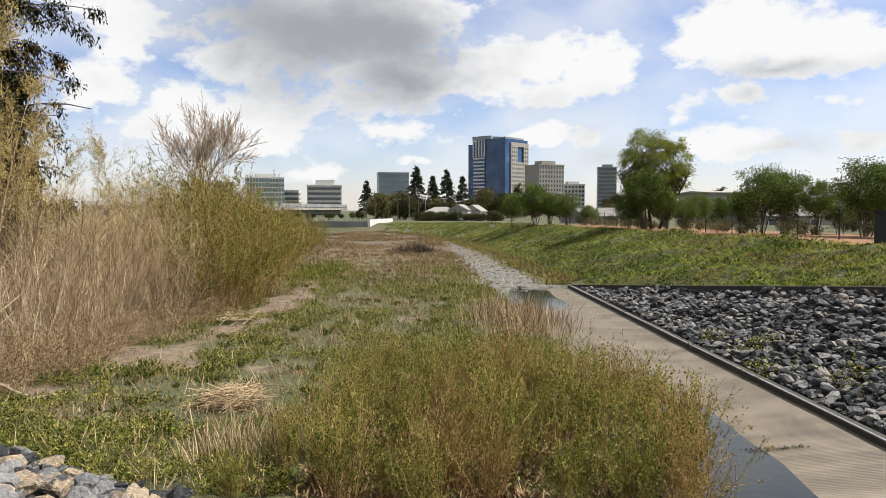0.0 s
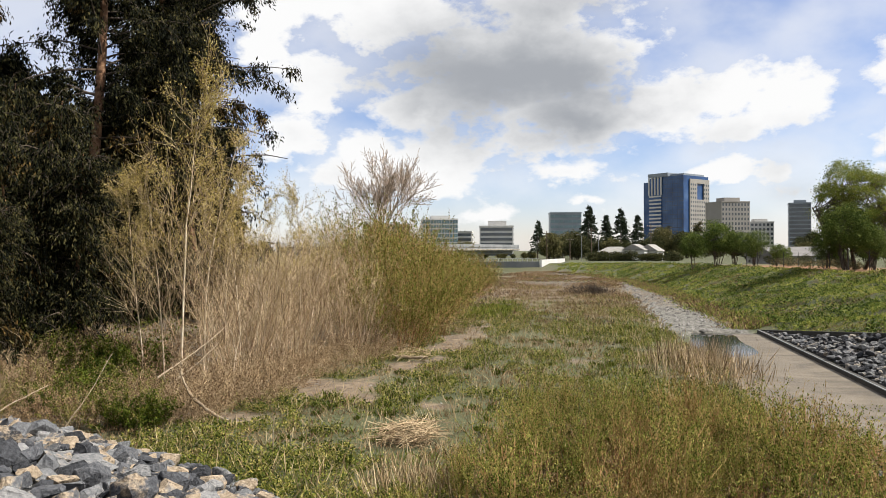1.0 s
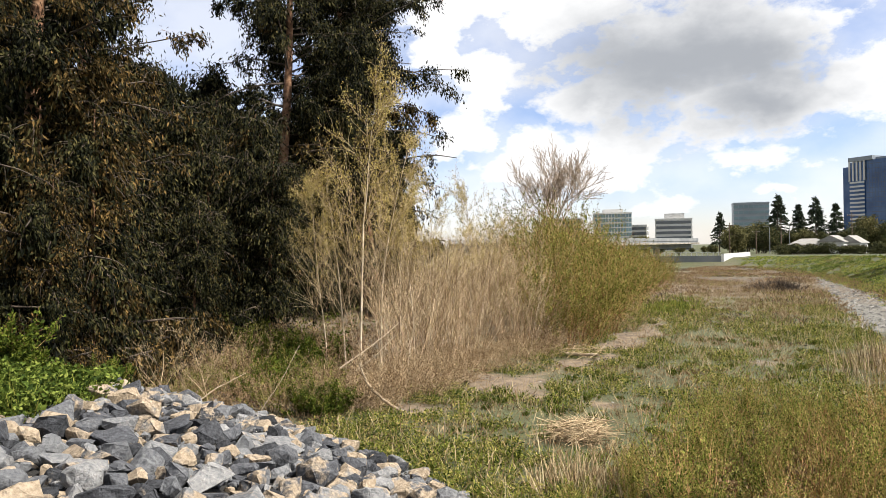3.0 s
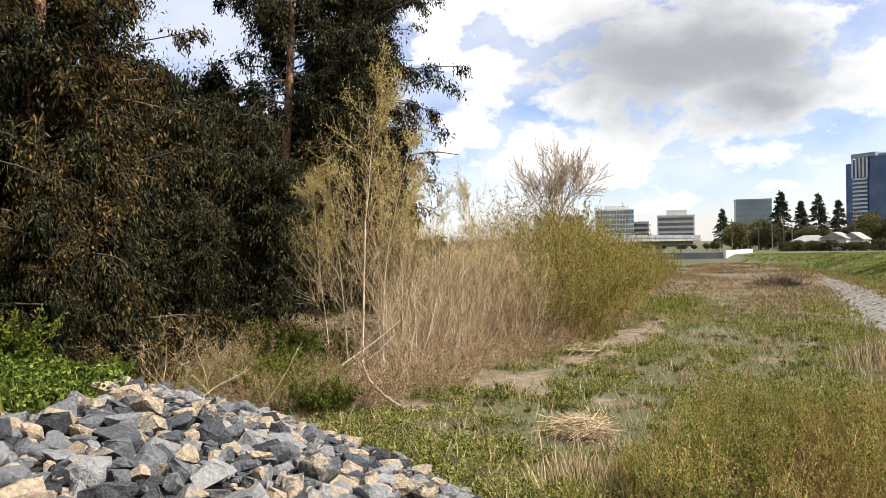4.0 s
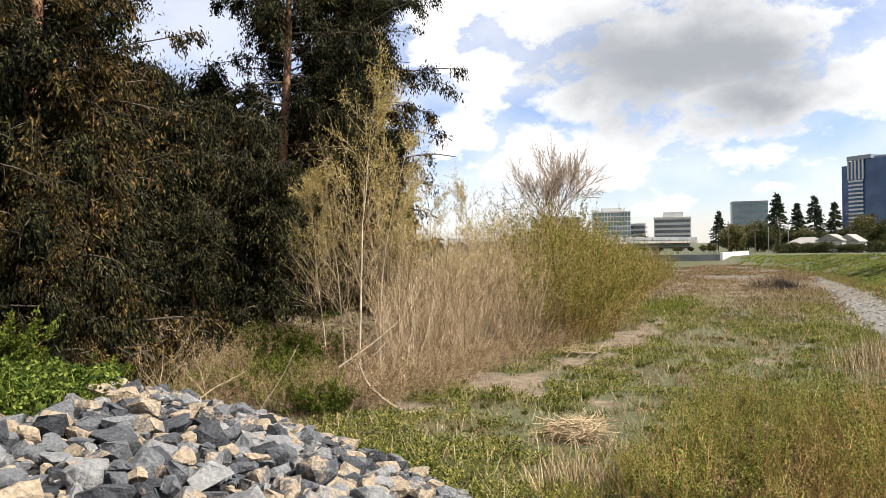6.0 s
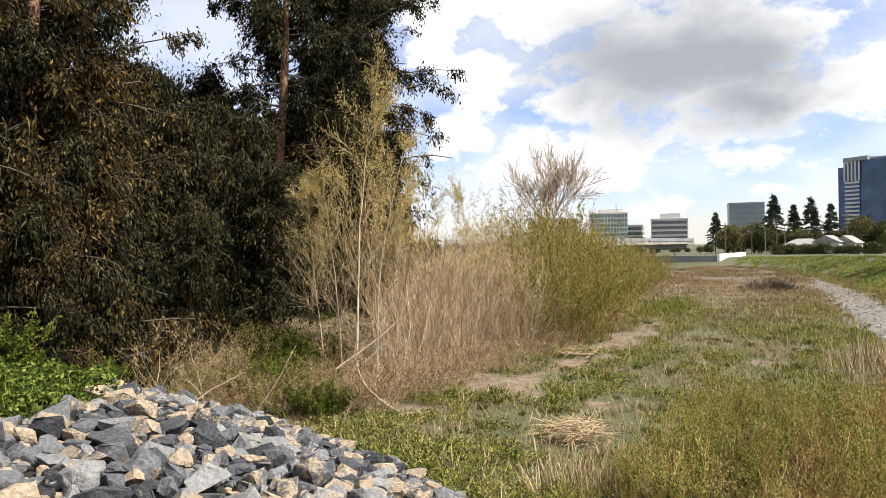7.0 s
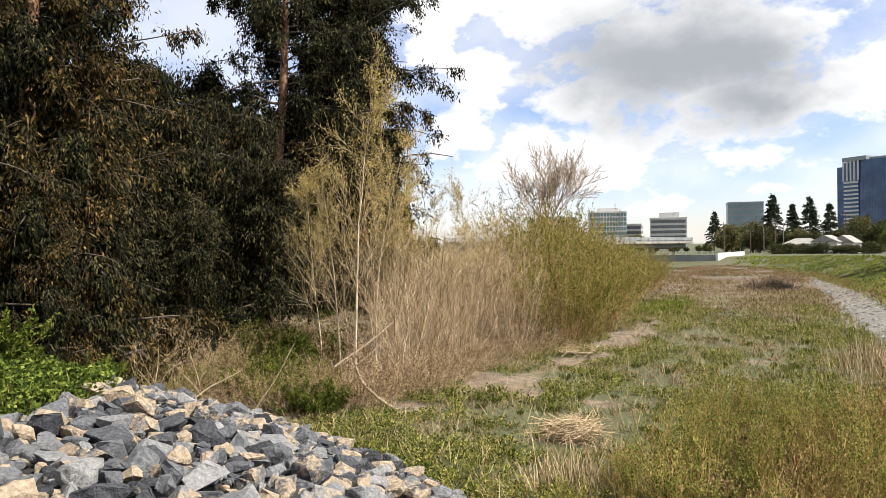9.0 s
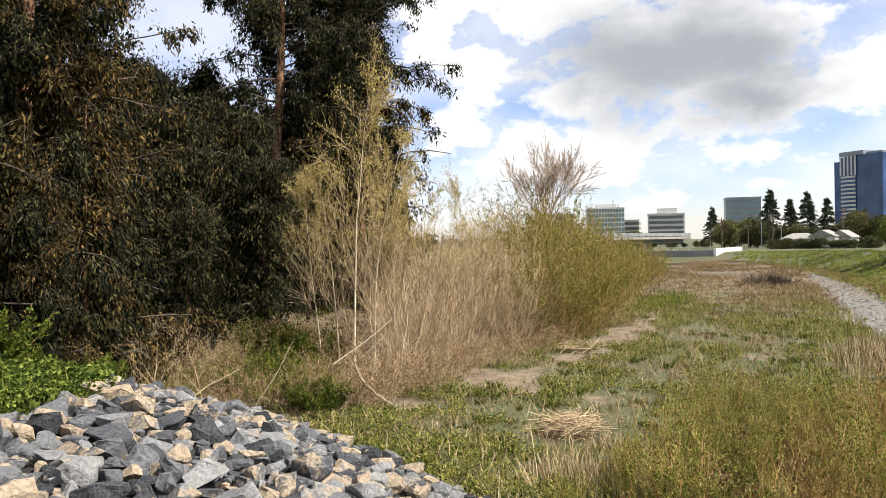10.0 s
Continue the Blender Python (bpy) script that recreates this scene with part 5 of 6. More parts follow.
def rip_rap(name, label, spots, near, bed_mesh, mat_near, mat_rest, rng, fine=False):
    """spots: x, y, size, how proud it lies. The near ones are parts, the others one joined part."""
    bed = tagged(new(name, bed_mesh), label, "stone bank", kind="structure")
    shapes, raw = [], []
    for i in range(24):
        bm = stone_shape(rng, fine)
        me = bpy.data.meshes.new("rock")
        bm.to_mesh(me)
        bm.free()
        me.materials.append(mat_near)
        shapes.append(me)
        raw.append((np.array([v.co for v in me.vertices]), np.array([p.vertices for p in me.polygons])))
    order = sorted(range(len(spots)), key=lambda i: near(spots[i]))
    VV, FF, n = [], [], 0
    for k, i in enumerate(order):
        x, y, s, proud = spots[i]
        z = ground_z(x, y) + s * proud
        m = Matrix.LocRotScale((x, y, z), Euler(np.clip(rng.normal(size=2) * 0.24, -0.45, 0.45).tolist() + [rng.uniform(0, 6.28)]), (s, s * rng.uniform(0.85, 1.15), s * rng.uniform(0.85, 1.2)))
        j = int(rng.integers(24))
        if k < 300:
            ob = new("rock", shapes[j])
            ob.parent, ob.matrix_basis = bed, m
        else:
            V, F = raw[j]
            VV.append(V @ np.array(m.to_3x3()).T + np.array(m.translation))
            FF.append(F + n)
            n += len(V)
    if VV:
        tagged(part("rocks", mesh_of("rocks", np.concatenate(VV), np.concatenate(FF), mat_rest), bed), "more broken stones of the bank", kind="stuff")


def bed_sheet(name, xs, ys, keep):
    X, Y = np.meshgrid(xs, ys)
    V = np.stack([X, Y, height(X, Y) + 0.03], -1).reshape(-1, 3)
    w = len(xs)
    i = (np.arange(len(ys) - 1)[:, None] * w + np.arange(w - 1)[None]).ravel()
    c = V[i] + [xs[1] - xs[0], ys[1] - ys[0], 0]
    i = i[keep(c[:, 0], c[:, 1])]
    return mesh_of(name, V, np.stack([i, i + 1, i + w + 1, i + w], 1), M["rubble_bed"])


def left_stones(x, y):
    d = inside_left_bank(x, y)
    return (d > -0.1) & (d < 7.5) & (x > np.minimum(-11.0 + 0.62 * np.clip(9.6 - y, -3, 9), -1.3 * y)) & (y > -2.4) & (x < 1.5)


def right_stones(x, y):
    hx, hy = HEAD
    side = (hx - 6.38) * (y - 36.3) - (hy - 36.3) * (x - 6.38)
    return (x > foot_of_right_bank(y) + 0.25) & (side < -0.6) & (y > 6) & (x < 15)


rng = np.random.default_rng(5)


def scatter(keep, x0, x1, y0, y1, gap, sizes, rng):
    """Large stones set apart, with middling and small ones filling the joints between them."""
    out, cells = [], {}
    for share, proud, tries in ((sizes[0], 0.3, 2.6), (sizes[1], 0.26, 5.0), (sizes[2], 0.3, 5.0)):
        for _ in range(int(tries * (x1 - x0) * (y1 - y0) / share ** 2)):
            x, y, s = rng.uniform(x0, x1), rng.uniform(y0, y1), share * rng.uniform(0.78, 1.3)
            i, j = int(x / 0.5), int(y / 0.5)
            if any((x - a) ** 2 + (y - b) ** 2 < (gap * (s + c)) ** 2 for u in (-1, 0, 1) for v in (-1, 0, 1) for a, b, c in cells.get((i + u, j + v), ())):
                continue
            if keep(np.array([x]), np.array([y]))[0]:
                cells.setdefault((i, j), []).append((x, y, s))
                out.append((x, y, s * 1.12, proud * rng.uniform(0.5, 1.3)))
    return out


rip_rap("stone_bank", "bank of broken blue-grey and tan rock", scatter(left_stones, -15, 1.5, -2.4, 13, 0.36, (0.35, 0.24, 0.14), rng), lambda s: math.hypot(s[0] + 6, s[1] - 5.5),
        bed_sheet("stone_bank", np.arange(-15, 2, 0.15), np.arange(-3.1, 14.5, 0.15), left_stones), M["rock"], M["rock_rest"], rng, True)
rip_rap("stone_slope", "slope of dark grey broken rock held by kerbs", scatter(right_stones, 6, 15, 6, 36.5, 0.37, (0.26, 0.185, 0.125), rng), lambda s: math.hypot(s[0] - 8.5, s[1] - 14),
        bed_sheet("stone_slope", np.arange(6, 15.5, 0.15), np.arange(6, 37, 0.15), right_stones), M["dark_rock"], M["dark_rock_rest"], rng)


# ---------------------------------------------------------------- low plants
def tufts(name, label, spots, material, rng, blades, h, w, lean=0.6, leafy=0.0, category="grass"):
    """Many tufts of blades as one uncountable thing. spots: (n, 3) of x, y, size."""
    S = np.repeat(np.asarray(spots, float), blades, axis=0)
    n = len(S)
    a, r = rng.uniform(0, 2 * np.pi, n), np.sqrt(rng.uniform(size=n)) * h * 0.6 * S[:, 2]
    x, y = S[:, 0] + np.cos(a) * r, S[:, 1] + np.sin(a) * r
    P = np.stack([x, y, height(x, y) - 0.01 + leafy * rng.uniform(0, 1, n) * S[:, 2]], 1)
    A = np.stack([np.cos(a) * lean, np.sin(a) * lean, np.full(n, 1 - 0.5 * (leafy > 0))], 1) + rng.normal(size=(n, 3)) * lean * 0.6
    L = h * S[:, 2] * rng.uniform(0.5, 1.2, n)
    return tagged(new(name, mesh_of(name, *leaves(P, A, L, w * rng.uniform(0.6, 1.4, n) * S[:, 2], rng, 0.6 if leafy else 0.0), material)), label, category, kind="stuff")


rng = np.random.default_rng(21)


def field(n, x0, x1, y0, y1, keep, lo=0.7, hi=1.3, power=1.0):
    x, y = rng.uniform(x0, x1, n), y0 + (y1 - y0) * rng.uniform(size=n) ** power
    k = keep(x, y)
    x, y = x[k], y[k]
    return np.stack([x, y, rng.uniform(lo, hi, len(x))], 1)


def bedland(x, y):
    f = foot_of_right_bank(y)
    w = ripple(x * 0.8, y * 0.6)
    sandy = sand_part(x, y)
    return (inside_left_bank(x, y) < -0.15) & (pool_part(x, y) < 0.3) & (apron_part(x, y) < 0.3) & (x < f - bar_width(y) + 0.7 * w + 4 * (y < 31)) & (sandy < 0.35 + 0.3 * rng.uniform(size=len(x)))


def thinned(x, y):
    """Few weeds grow in the deep shade between the willow shrubs."""
    deep = (x > np.interp(y, [8, 12, 16, 18], [-2.2, -2.2, -1.0, 0.5])) & (y < 16.5)
    return ~deep | (rng.uniform(size=len(x)) < 0.12)


def patchy(x, y, k=0.6, shift=0.0):
    return (np.sin(x * k + shift) + np.sin(y * k * 1.3 + 2 * shift) + np.sin((x + y) * k * 0.7 + 1.7 * shift)) / 3


tufts("weeds", "low leafy green weeds on the creek bed", field(30000, -10, 4, 9.5, 48, lambda x, y: bedland(x, y) & thinned(x, y) & (patchy(x, y) + 0.7 * patchy(x, y, 2.3, 1.1) > -0.25 + 0.4 * rng.uniform(size=len(x))), power=1.4), M["weed"], rng, 14, 0.075, 0.022, 0.9, leafy=0.17, category="weeds")
# Added litter stands in for the dark shade between the shrubs.
tufts("wet_litter", "brown leaf litter added in place of shade under the willow shrubs", field(3200, -2.2, 4.2, 8.6, 16.5, lambda x, y: bedland(x, y) & (x > np.interp(y, [8, 12, 16, 18], [-2.0, -2.0, -0.9, 0.5]))), M["dry"], rng, 9, 0.2, 0.035, 1.7, category="litter")
tufts("grass", "green grass among the weeds", field(9000, -10, 4, 9.5, 60, lambda x, y: bedland(x, y) & thinned(x, y) & (patchy(x, y, 0.7, 2.0) + 0.5 * patchy(x, y, 2.1, 0.3) > 0.0), power=1.4), M["grass"], rng, 9, 0.2, 0.015, 0.9)
tufts("dry_grass", "dry straw-coloured stalks standing among the weeds", field(5200, -11, 4, 9.5, 75, lambda x, y: bedland(x, y) & thinned(x, y), power=1.4), M["straw"], rng, 5, 0.42, 0.011, 0.45)
tufts("dead_weeds", "brown withered weeds between the green ones", field(14000, -11, 4, 9.5, 60, lambda x, y: bedland(x, y) & thinned(x, y) & (patchy(x, y, 1.1, 4.0) + 0.25 * rng.normal(size=len(x)) > -0.05), power=1.4), M["dry"], rng, 6, 0.16, 0.02, 1.0)
tufts("dead_reeds", "flattened brown dead growth along the far creek bed", field(15000, -17, 4, 36, 128, lambda x, y: (x < foot_of_right_bank(y) - bar_width(y) + 0.3) & (patchy(x + 2 * np.sin(y * 0.4), y * 0.6, 0.5, 1.3) + 0.35 * rng.normal(size=len(x)) > -0.15 + 0.2 * (y < 48))), M["dry"], rng, 9, 0.3, 0.026, 1.2)


def far_bed(x, y):
    return (x < foot_of_right_bank(y) - bar_width(y) + 0.8 * ripple(x * 0.8, y * 0.6)) & (np.arctan2(-x, y) < 0.3)


tufts("bed_weeds", "low olive and brown weeds over the far creek bed", field(6500, -22, 3, 34, 112, lambda x, y: far_bed(x, y) & (sand_part(x, y) < 0.5) & (patchy(x, y * 0.6, 0.55, 0.6) + 0.3 * rng.normal(size=len(x)) > 0.1 + 0.25 * (y > 58))), M["weed"], rng, 9, 0.16, 0.035, 1.1, leafy=0.12, category="weeds")
tufts("bed_litter", "dark brown flood litter on the far creek bed", field(4200, -20, 3, 30, 122, lambda x, y: far_bed(x, y) & (patchy(x, y * 0.5, 0.8, 3.1) > 0.35)), M["bark"], rng, 12, 0.3, 0.03, 1.8, category="litter")


def slope_land(x, y):
    up = 0.33 * (x - foot_of_right_bank(y))
    stones = right_stones(x, y) | ((y < 36) & (x < foot_of_right_bank(y) + 0.4))
    return (up > 0.05) & (up < right_bank_height(y) + 0.1) & ~stones


def slope_field(n, y0, y1, lo, hi, power, keep=None):
    y = y0 + (y1 - y0) * rng.uniform(size=n) ** power
    x = foot_of_right_bank(y) + rng.uniform(0.1, 1.03, n) * right_bank_height(y) / 0.33
    k = slope_land(x, y)
    if keep is not None:
        k &= keep(x, y)
    return np.stack([x, y, rng.uniform(lo, hi, n)], 1)[k]


tufts("bank_grass", "thick green grass on the right bank", slope_field(38000, 12, 136, 0.6, 1.3, 1.7), M["bank_grass"], rng, 8, 0.14, 0.024, 1.6)
tufts("tussocks", "rank tussocks of grass on the right bank", slope_field(5000, 12, 136, 0.6, 1.4, 1.7, lambda x, y: patchy(x, y, 0.9, 3.0) > -0.25), M["bank_grass"], rng, 24, 0.22, 0.024, 1.6)
tufts("bank_straw", "withered brown tufts scattered over the right bank", slope_field(7500, 12, 120, 0.6, 1.2, 1.6, lambda x, y: patchy(x, y, 1.1, 5.0) + 0.2 * rng.normal(size=len(x)) > 0.05), M["dry"], rng, 12, 0.2, 0.025, 1.1)
foot_y = 33 + 100 * rng.uniform(size=5200) ** 1.3
foot_spots = np.stack([foot_of_right_bank(foot_y) + rng.normal(0.1, 0.55, 5200), foot_y, rng.uniform(0.5, 1.4, 5200)], 1)
foot_spots = foot_spots[foot_spots[:, 1] > 37]
tufts("foot_weeds", "brown and olive weeds along the foot of the right bank", foot_spots[::2], M["dry"], rng, 9, 0.28, 0.03, 1.1)
tufts("foot_grass", "dull green grass along the foot of the right bank", foot_spots[1::2], M["bank_grass"], rng, 9, 0.26, 0.03, 1.2)
tufts("reddish_reeds", "reddish dry reeds at the edge of the pool", np.stack([rng.normal(2.6, 0.8, 260), rng.normal(24.5, 1.6, 260), rng.uniform(0.6, 1.3, 260)], 1), M["thicket_twig"], rng, 9, 0.75, 0.016, 0.25)
tufts("bank_weeds", "darker leafy weeds on the right bank", slope_field(7000, 12, 110, 0.7, 1.3, 1.5, lambda x, y: patchy(x, y, 0.8, 1.0) > 0.05), M["bank_tree_leaf"], rng, 10, 0.12, 0.06, 0.9, leafy=0.2, category="weeds")


def small_stones(name, label, spots, material, flat=0.5):
    """Many small worn stones, half sunk, as one uncountable thing. spots: (n, 3) of x, y, size."""
    unit = np.array([(1, 0, 0), (0.3, 0.9, 0.1), (-0.8, 0.5, 0), (-0.7, -0.6, 0.1), (0.4, -0.9, 0), (0.3, 0.2, 0.9), (-0.3, -0.15, 0.8)])
    tri = np.array([(0, 1, 5), (1, 2, 5), (2, 6, 5), (2, 3, 6), (3, 4, 6), (4, 5, 6), (4, 0, 5)])
    n = len(spots)
    a = rng.uniform(0, 2 * np.pi, n)
    c, s = np.cos(a)[:, None], np.sin(a)[:, None]
    U = unit[None] * rng.uniform(0.75, 1.25, (n, 7, 3)) * spots[:, 2, None, None] * np.array([1, 0.8, flat])
    X, Y = U[:, :, 0] * c - U[:, :, 1] * s, U[:, :, 0] * s + U[:, :, 1] * c
    Z = U[:, :, 2] + (height(spots[:, 0], spots[:, 1]) - 0.01)[:, None]
    V = np.stack([X + spots[:, 0, None], Y + spots[:, 1, None], Z], -1).reshape(-1, 3)
    F = (tri[None] + 7 * np.arange(n)[:, None, None]).reshape(-1, 3)
    tagged(new(name, mesh_of(name, V, F, material)), label, "pebbles", kind="stuff")




def on_bar(x, y):
    ragged = 0.5 * ripple(x * 2.2, y * 1.3)
    return (x > foot_of_right_bank(y) - bar_width(y) + ragged) & (x < foot_of_right_bank(y) - 0.2) & (pool_part(x, y) < 0.3)


small_stones("pebbles", "grey pebbles of the gravel bed", field(16000, -4, 6.5, 33, 98, on_bar, 0.02, 0.07), M["pebble"])
small_stones("cobbles", "larger grey stones lying on the gravel bed", field(2800, -4, 6.5, 31, 98, on_bar, 0.06, 0.2), M["pebble"])
small_stones("scattered_stones", "small stones scattered over the silt", field(2500, -11, 3, 12, 60, lambda x, y: (inside_left_bank(x, y) < -0.2) & (sand_part(x, y) > 0.2), 0.02, 0.09), M["pebble"])

rock_weeds = np.concatenate([np.stack([rng.normal(a, 0.28, 40), rng.normal(b, 0.35, 40), rng.uniform(0.6, 1.3, 40)], 1) for a, b in ((7.4, 16.4), (7.5, 20.2), (8.3, 14.6), (7.9, 18.2))])
tufts("rock_weeds", "small green weeds growing between the dark rocks", rock_weeds, M["weed"], rng, 7, 0.12, 0.03, 0.8, leafy=0.3, category="weeds")


def on_mound(x, y):
    d = inside_left_bank(x, y)
    return (d > 0.3) & (x < np.minimum(-10.8 + 0.62 * np.clip(9.6 - y, -3, 9), -1.25 * y))


tufts("ivy", "low green creeping plants spreading over the stones", field(5200, -17, -6.0, 5, 12.5, on_mound, 0.35, 1.6), M["ivy_leaf"], rng, 24, 0.06, 0.045, 0.9, leafy=0.3, category="weeds")
tufts("mound_grass", "fresh green grass on top of the stone bank", field(700, -17, -7.0, 5, 12, on_mound), M["grass"], rng, 9, 0.4, 0.02, 0.5)
tufts("leaf_litter", "fallen leaves, dry stalks and low undergrowth below the trees", field(9000, -45, -8, 13, 50, lambda x, y: (inside_left_bank(x, y) < 0) & (x < -9.5 - 0.25 * (y - 13))), M["dry"], rng, 9, 0.28, 0.018, 1.2, category="leaf litter")
tufts("undergrowth", "dark green undergrowth below the trees", field(6000, -50, -11, 14, 60, lambda x, y: (inside_left_bank(x, y) < 0) & (x < -12 - 0.35 * (y - 14))), M["green_leaf"], rng, 9, 0.13, 0.05, 0.9, leafy=0.4, category="undergrowth")


# ---------------------------------------------------------------- drift
def debris_pile(x, y, r, n, label):
    lines = []
    for _ in range(n):
        a, q = rng.uniform(0, 6.28), r * np.sqrt(rng.uniform()) * 0.6
        L = rng.uniform(0.25, 1.2) * r
        b = rng.normal() * 1.5 + 0.2
        d = np.array([math.cos(b), math.sin(b), rng.normal() * 0.25])
        p = np.array([x + math.cos(a) * q, y + math.sin(a) * q * 0.7, 0.05 + (1 - q / r) * 0.5 * rng.uniform(0.1, 1)]) - d * L / 2
        p[2] += ground_z(x, y)
        rr = rng.uniform(0.003, 0.009)
        lines.append((bend(rng, p, d, L, 4, 0.05), np.linspace(rr, rr * 0.6, 5)))
    tagged(new("reed_pile", mesh_of("reed_pile", *tubes(lines, 4), M["thicket_twig"])), label, "debris", kind="stuff")


debris_pile(-4.15, 13.9, 1.0, 300, "heap of dry broken reeds on the weeds")
debris_pile(-7.1, 24.6, 1.2, 60, "scatter of drift sticks at the foot of the willows")


def drift_log(points, r0, r1, label):
    P = np.array([(a, b, ground_z(a, b) + h) for a, b, h in points])
    t = np.linspace(0, 1, 14)
    k = np.linspace(0, 1, len(P))
    Q = np.stack([np.interp(t, k, P[:, i]) for i in range(3)], 1) + rng.normal(size=(14, 3)) * 0.008
    tagged(new("branch", mesh_of("branch", *tubes([(Q, np.linspace(r0, r1, 14) * rng.uniform(0.85, 1.15, 14))], 8), M["driftwood"], True)), label, "branch", "fallen branches")


def at(az, r, h):
    return (*polar(az, r), h)


drift_log([at(33.8, 17.9, 1.0), at(33.2, 17.4, 0.6), at(32.2, 17.0, 0.35), at(30.4, 16.6, 0.04)], 0.025, 0.045, "crooked fallen branch leaning out of the brush")
drift_log([at(35.4, 18.8, 0.7), at(33.0, 19.6, 1.1), at(30.6, 20.8, 1.6)], 0.026, 0.014, "bleached fallen trunk lying in the brush")
drift_log([at(35.0, 18.5, 0.5), at(33.0, 19.3, 0.8), at(31.0, 20.3, 1.3)], 0.018, 0.01, "bleached fallen limb lying in the brush")
drift_log([at(17.5, 25.6, 0.1), at(15.0, 25.2, 0.16)], 0.06, 0.05, "grey drift log at the foot of the willows")
drift_log([at(16.2, 14.9, 0.42), at(12.6, 14.6, 0.36)], 0.012, 0.008, "single long dry reed on the heap")
drift_log([at(41.6, 16.4, 0.2), at(39.8, 17, 0.9), at(38.4, 17.6, 1.6)], 0.009, 0.005, "dry leaning stalk in the brush")
drift_log([at(46.5, 16.0, 0.1), at(44.5, 16.6, 0.7), at(42.5, 17.4, 1.0)], 0.014, 0.007, "bare broken branch behind the stones")
drift_log([at(27.2, 14.0, 0.0), at(27.1, 14.0, 0.55), at(26.7, 14.1, 0.95)], 0.012, 0.006, "single upright dead stalk")
drift_log([at(10.4, 22.8, 0.0), at(10.5, 22.8, 0.6), at(10.9, 22.8, 1.1)], 0.012, 0.006, "upright dead stalk among the weeds")
drift_log([at(10.3, 22.8, 0.0), at(10.1, 22.8, 0.5), at(9.7, 22.8, 0.9)], 0.012, 0.006, "leaning dead stalk among the weeds")
drift_log([at(-2.3, 11.2, 0.12), at(-4.3, 11.4, 0.2)], 0.012, 0.008, "short pale stick caught in the willows")
crack = np.stack([np.linspace(4.9, 6.0, 60), 11.75 + 0.02 * np.sin(np.linspace(0, 9, 60)), np.full(60, 0.6)], 1)
tufts("joint_weeds", "small dark weeds growing along a joint of the apron", crack, M["far_leaf"], rng, 8, 0.08, 0.025, 1.0, leafy=0.16, category="weeds")
tufts("bleached_reeds", "clump of bleached upright reeds beside the stones", np.stack([rng.normal(-3.3, 0.45, 90), rng.normal(11.3, 0.35, 90), rng.uniform(0.6, 1.2, 90)], 1), M["straw"], rng, 9, 0.45, 0.016, 0.3)
mound_x, mound_y = polar(2.4, 65)
tufts("drift_mound", "dark mound of matted drift on the far creek bed", np.stack([rng.normal(mound_x, 0.55, 170), rng.normal(mound_y, 0.8, 170), rng.uniform(0.6, 1.3, 170)], 1), M["bark"], rng, 22, 0.9, 0.03, 1.2, category="drift")
foot_x, foot_y = polar(9.7, 45)
tufts("fresh_grass", "patch of fresh green grass at the foot of the willows", np.stack([rng.normal(foot_x, 0.8, 420), rng.normal(foot_y, 2.6, 420), rng.uniform(0.6, 1.3, 420)], 1), M["grass"], rng, 14, 0.35, 0.03, 0.7)


# ---------------------------------------------------------------- the town
def stand(ob, azimuth, r, turn, z=None):
    x, y = polar(azimuth, r)
    ob.matrix_basis = pose(x, y, ground_z(x, y) if z is None else z, 0, 0, turn)


def block(name, label, w, d, h, floors, cols_front, cols_side, wall, glass, bands=False, roof_h=0.0, win_w=0.6, win_h=0.55):
    """An office block with its front along x at y = 0 and its side at x = 0; each window is a part."""
    ob = thing(name, label, "office building", "downtown buildings")
    part("wall", Box().box(-w, 0, 0, 0, d, h).mesh("wall", wall), ob)
    part("parapet", Box().box(-w - 0.2, -0.2, h, 0.2, d + 0.2, h + 0.9).mesh("parapet", wall), ob)
    if roof_h:
        part("penthouse", Box().box(-w * 0.75, d * 0.25, h, -w * 0.2, d * 0.75, h + roof_h).mesh("penthouse", wall), ob)
    fh = h / floors
    fw, sw = w / cols_front, d / cols_side
    if bands:
        mf = Box().box(-w * 0.97, -0.12, 0, -w * 0.03, 0.1, fh * win_h).mesh("window", glass)
        ms = Box().box(-0.1, d * 0.03, 0, 0.12, d * 0.97, fh * win_h).mesh("window", glass)
        for i in range(floors):
            for me in (mf, ms):
                part("window", me, ob).location = (0, 0, fh * (i + 0.25))
    else:
        mf = Box().box(-fw * win_w / 2, -0.1, 0, fw * win_w / 2, 0.1, fh * win_h).mesh("window", glass)
        ms = Box().box(-0.1, -sw * win_w / 2, 0, 0.1, sw * win_w / 2, fh * win_h).mesh("window", glass)
        for i in range(floors):
            for j in range(cols_front):
                part("window", mf, ob).location = (-fw * (j + 0.5), 0, fh * (i + 0.25))
            for j in range(cols_side):
                part("window", ms, ob).location = (0, sw * (j + 0.5), fh * (i + 0.25))
    return ob


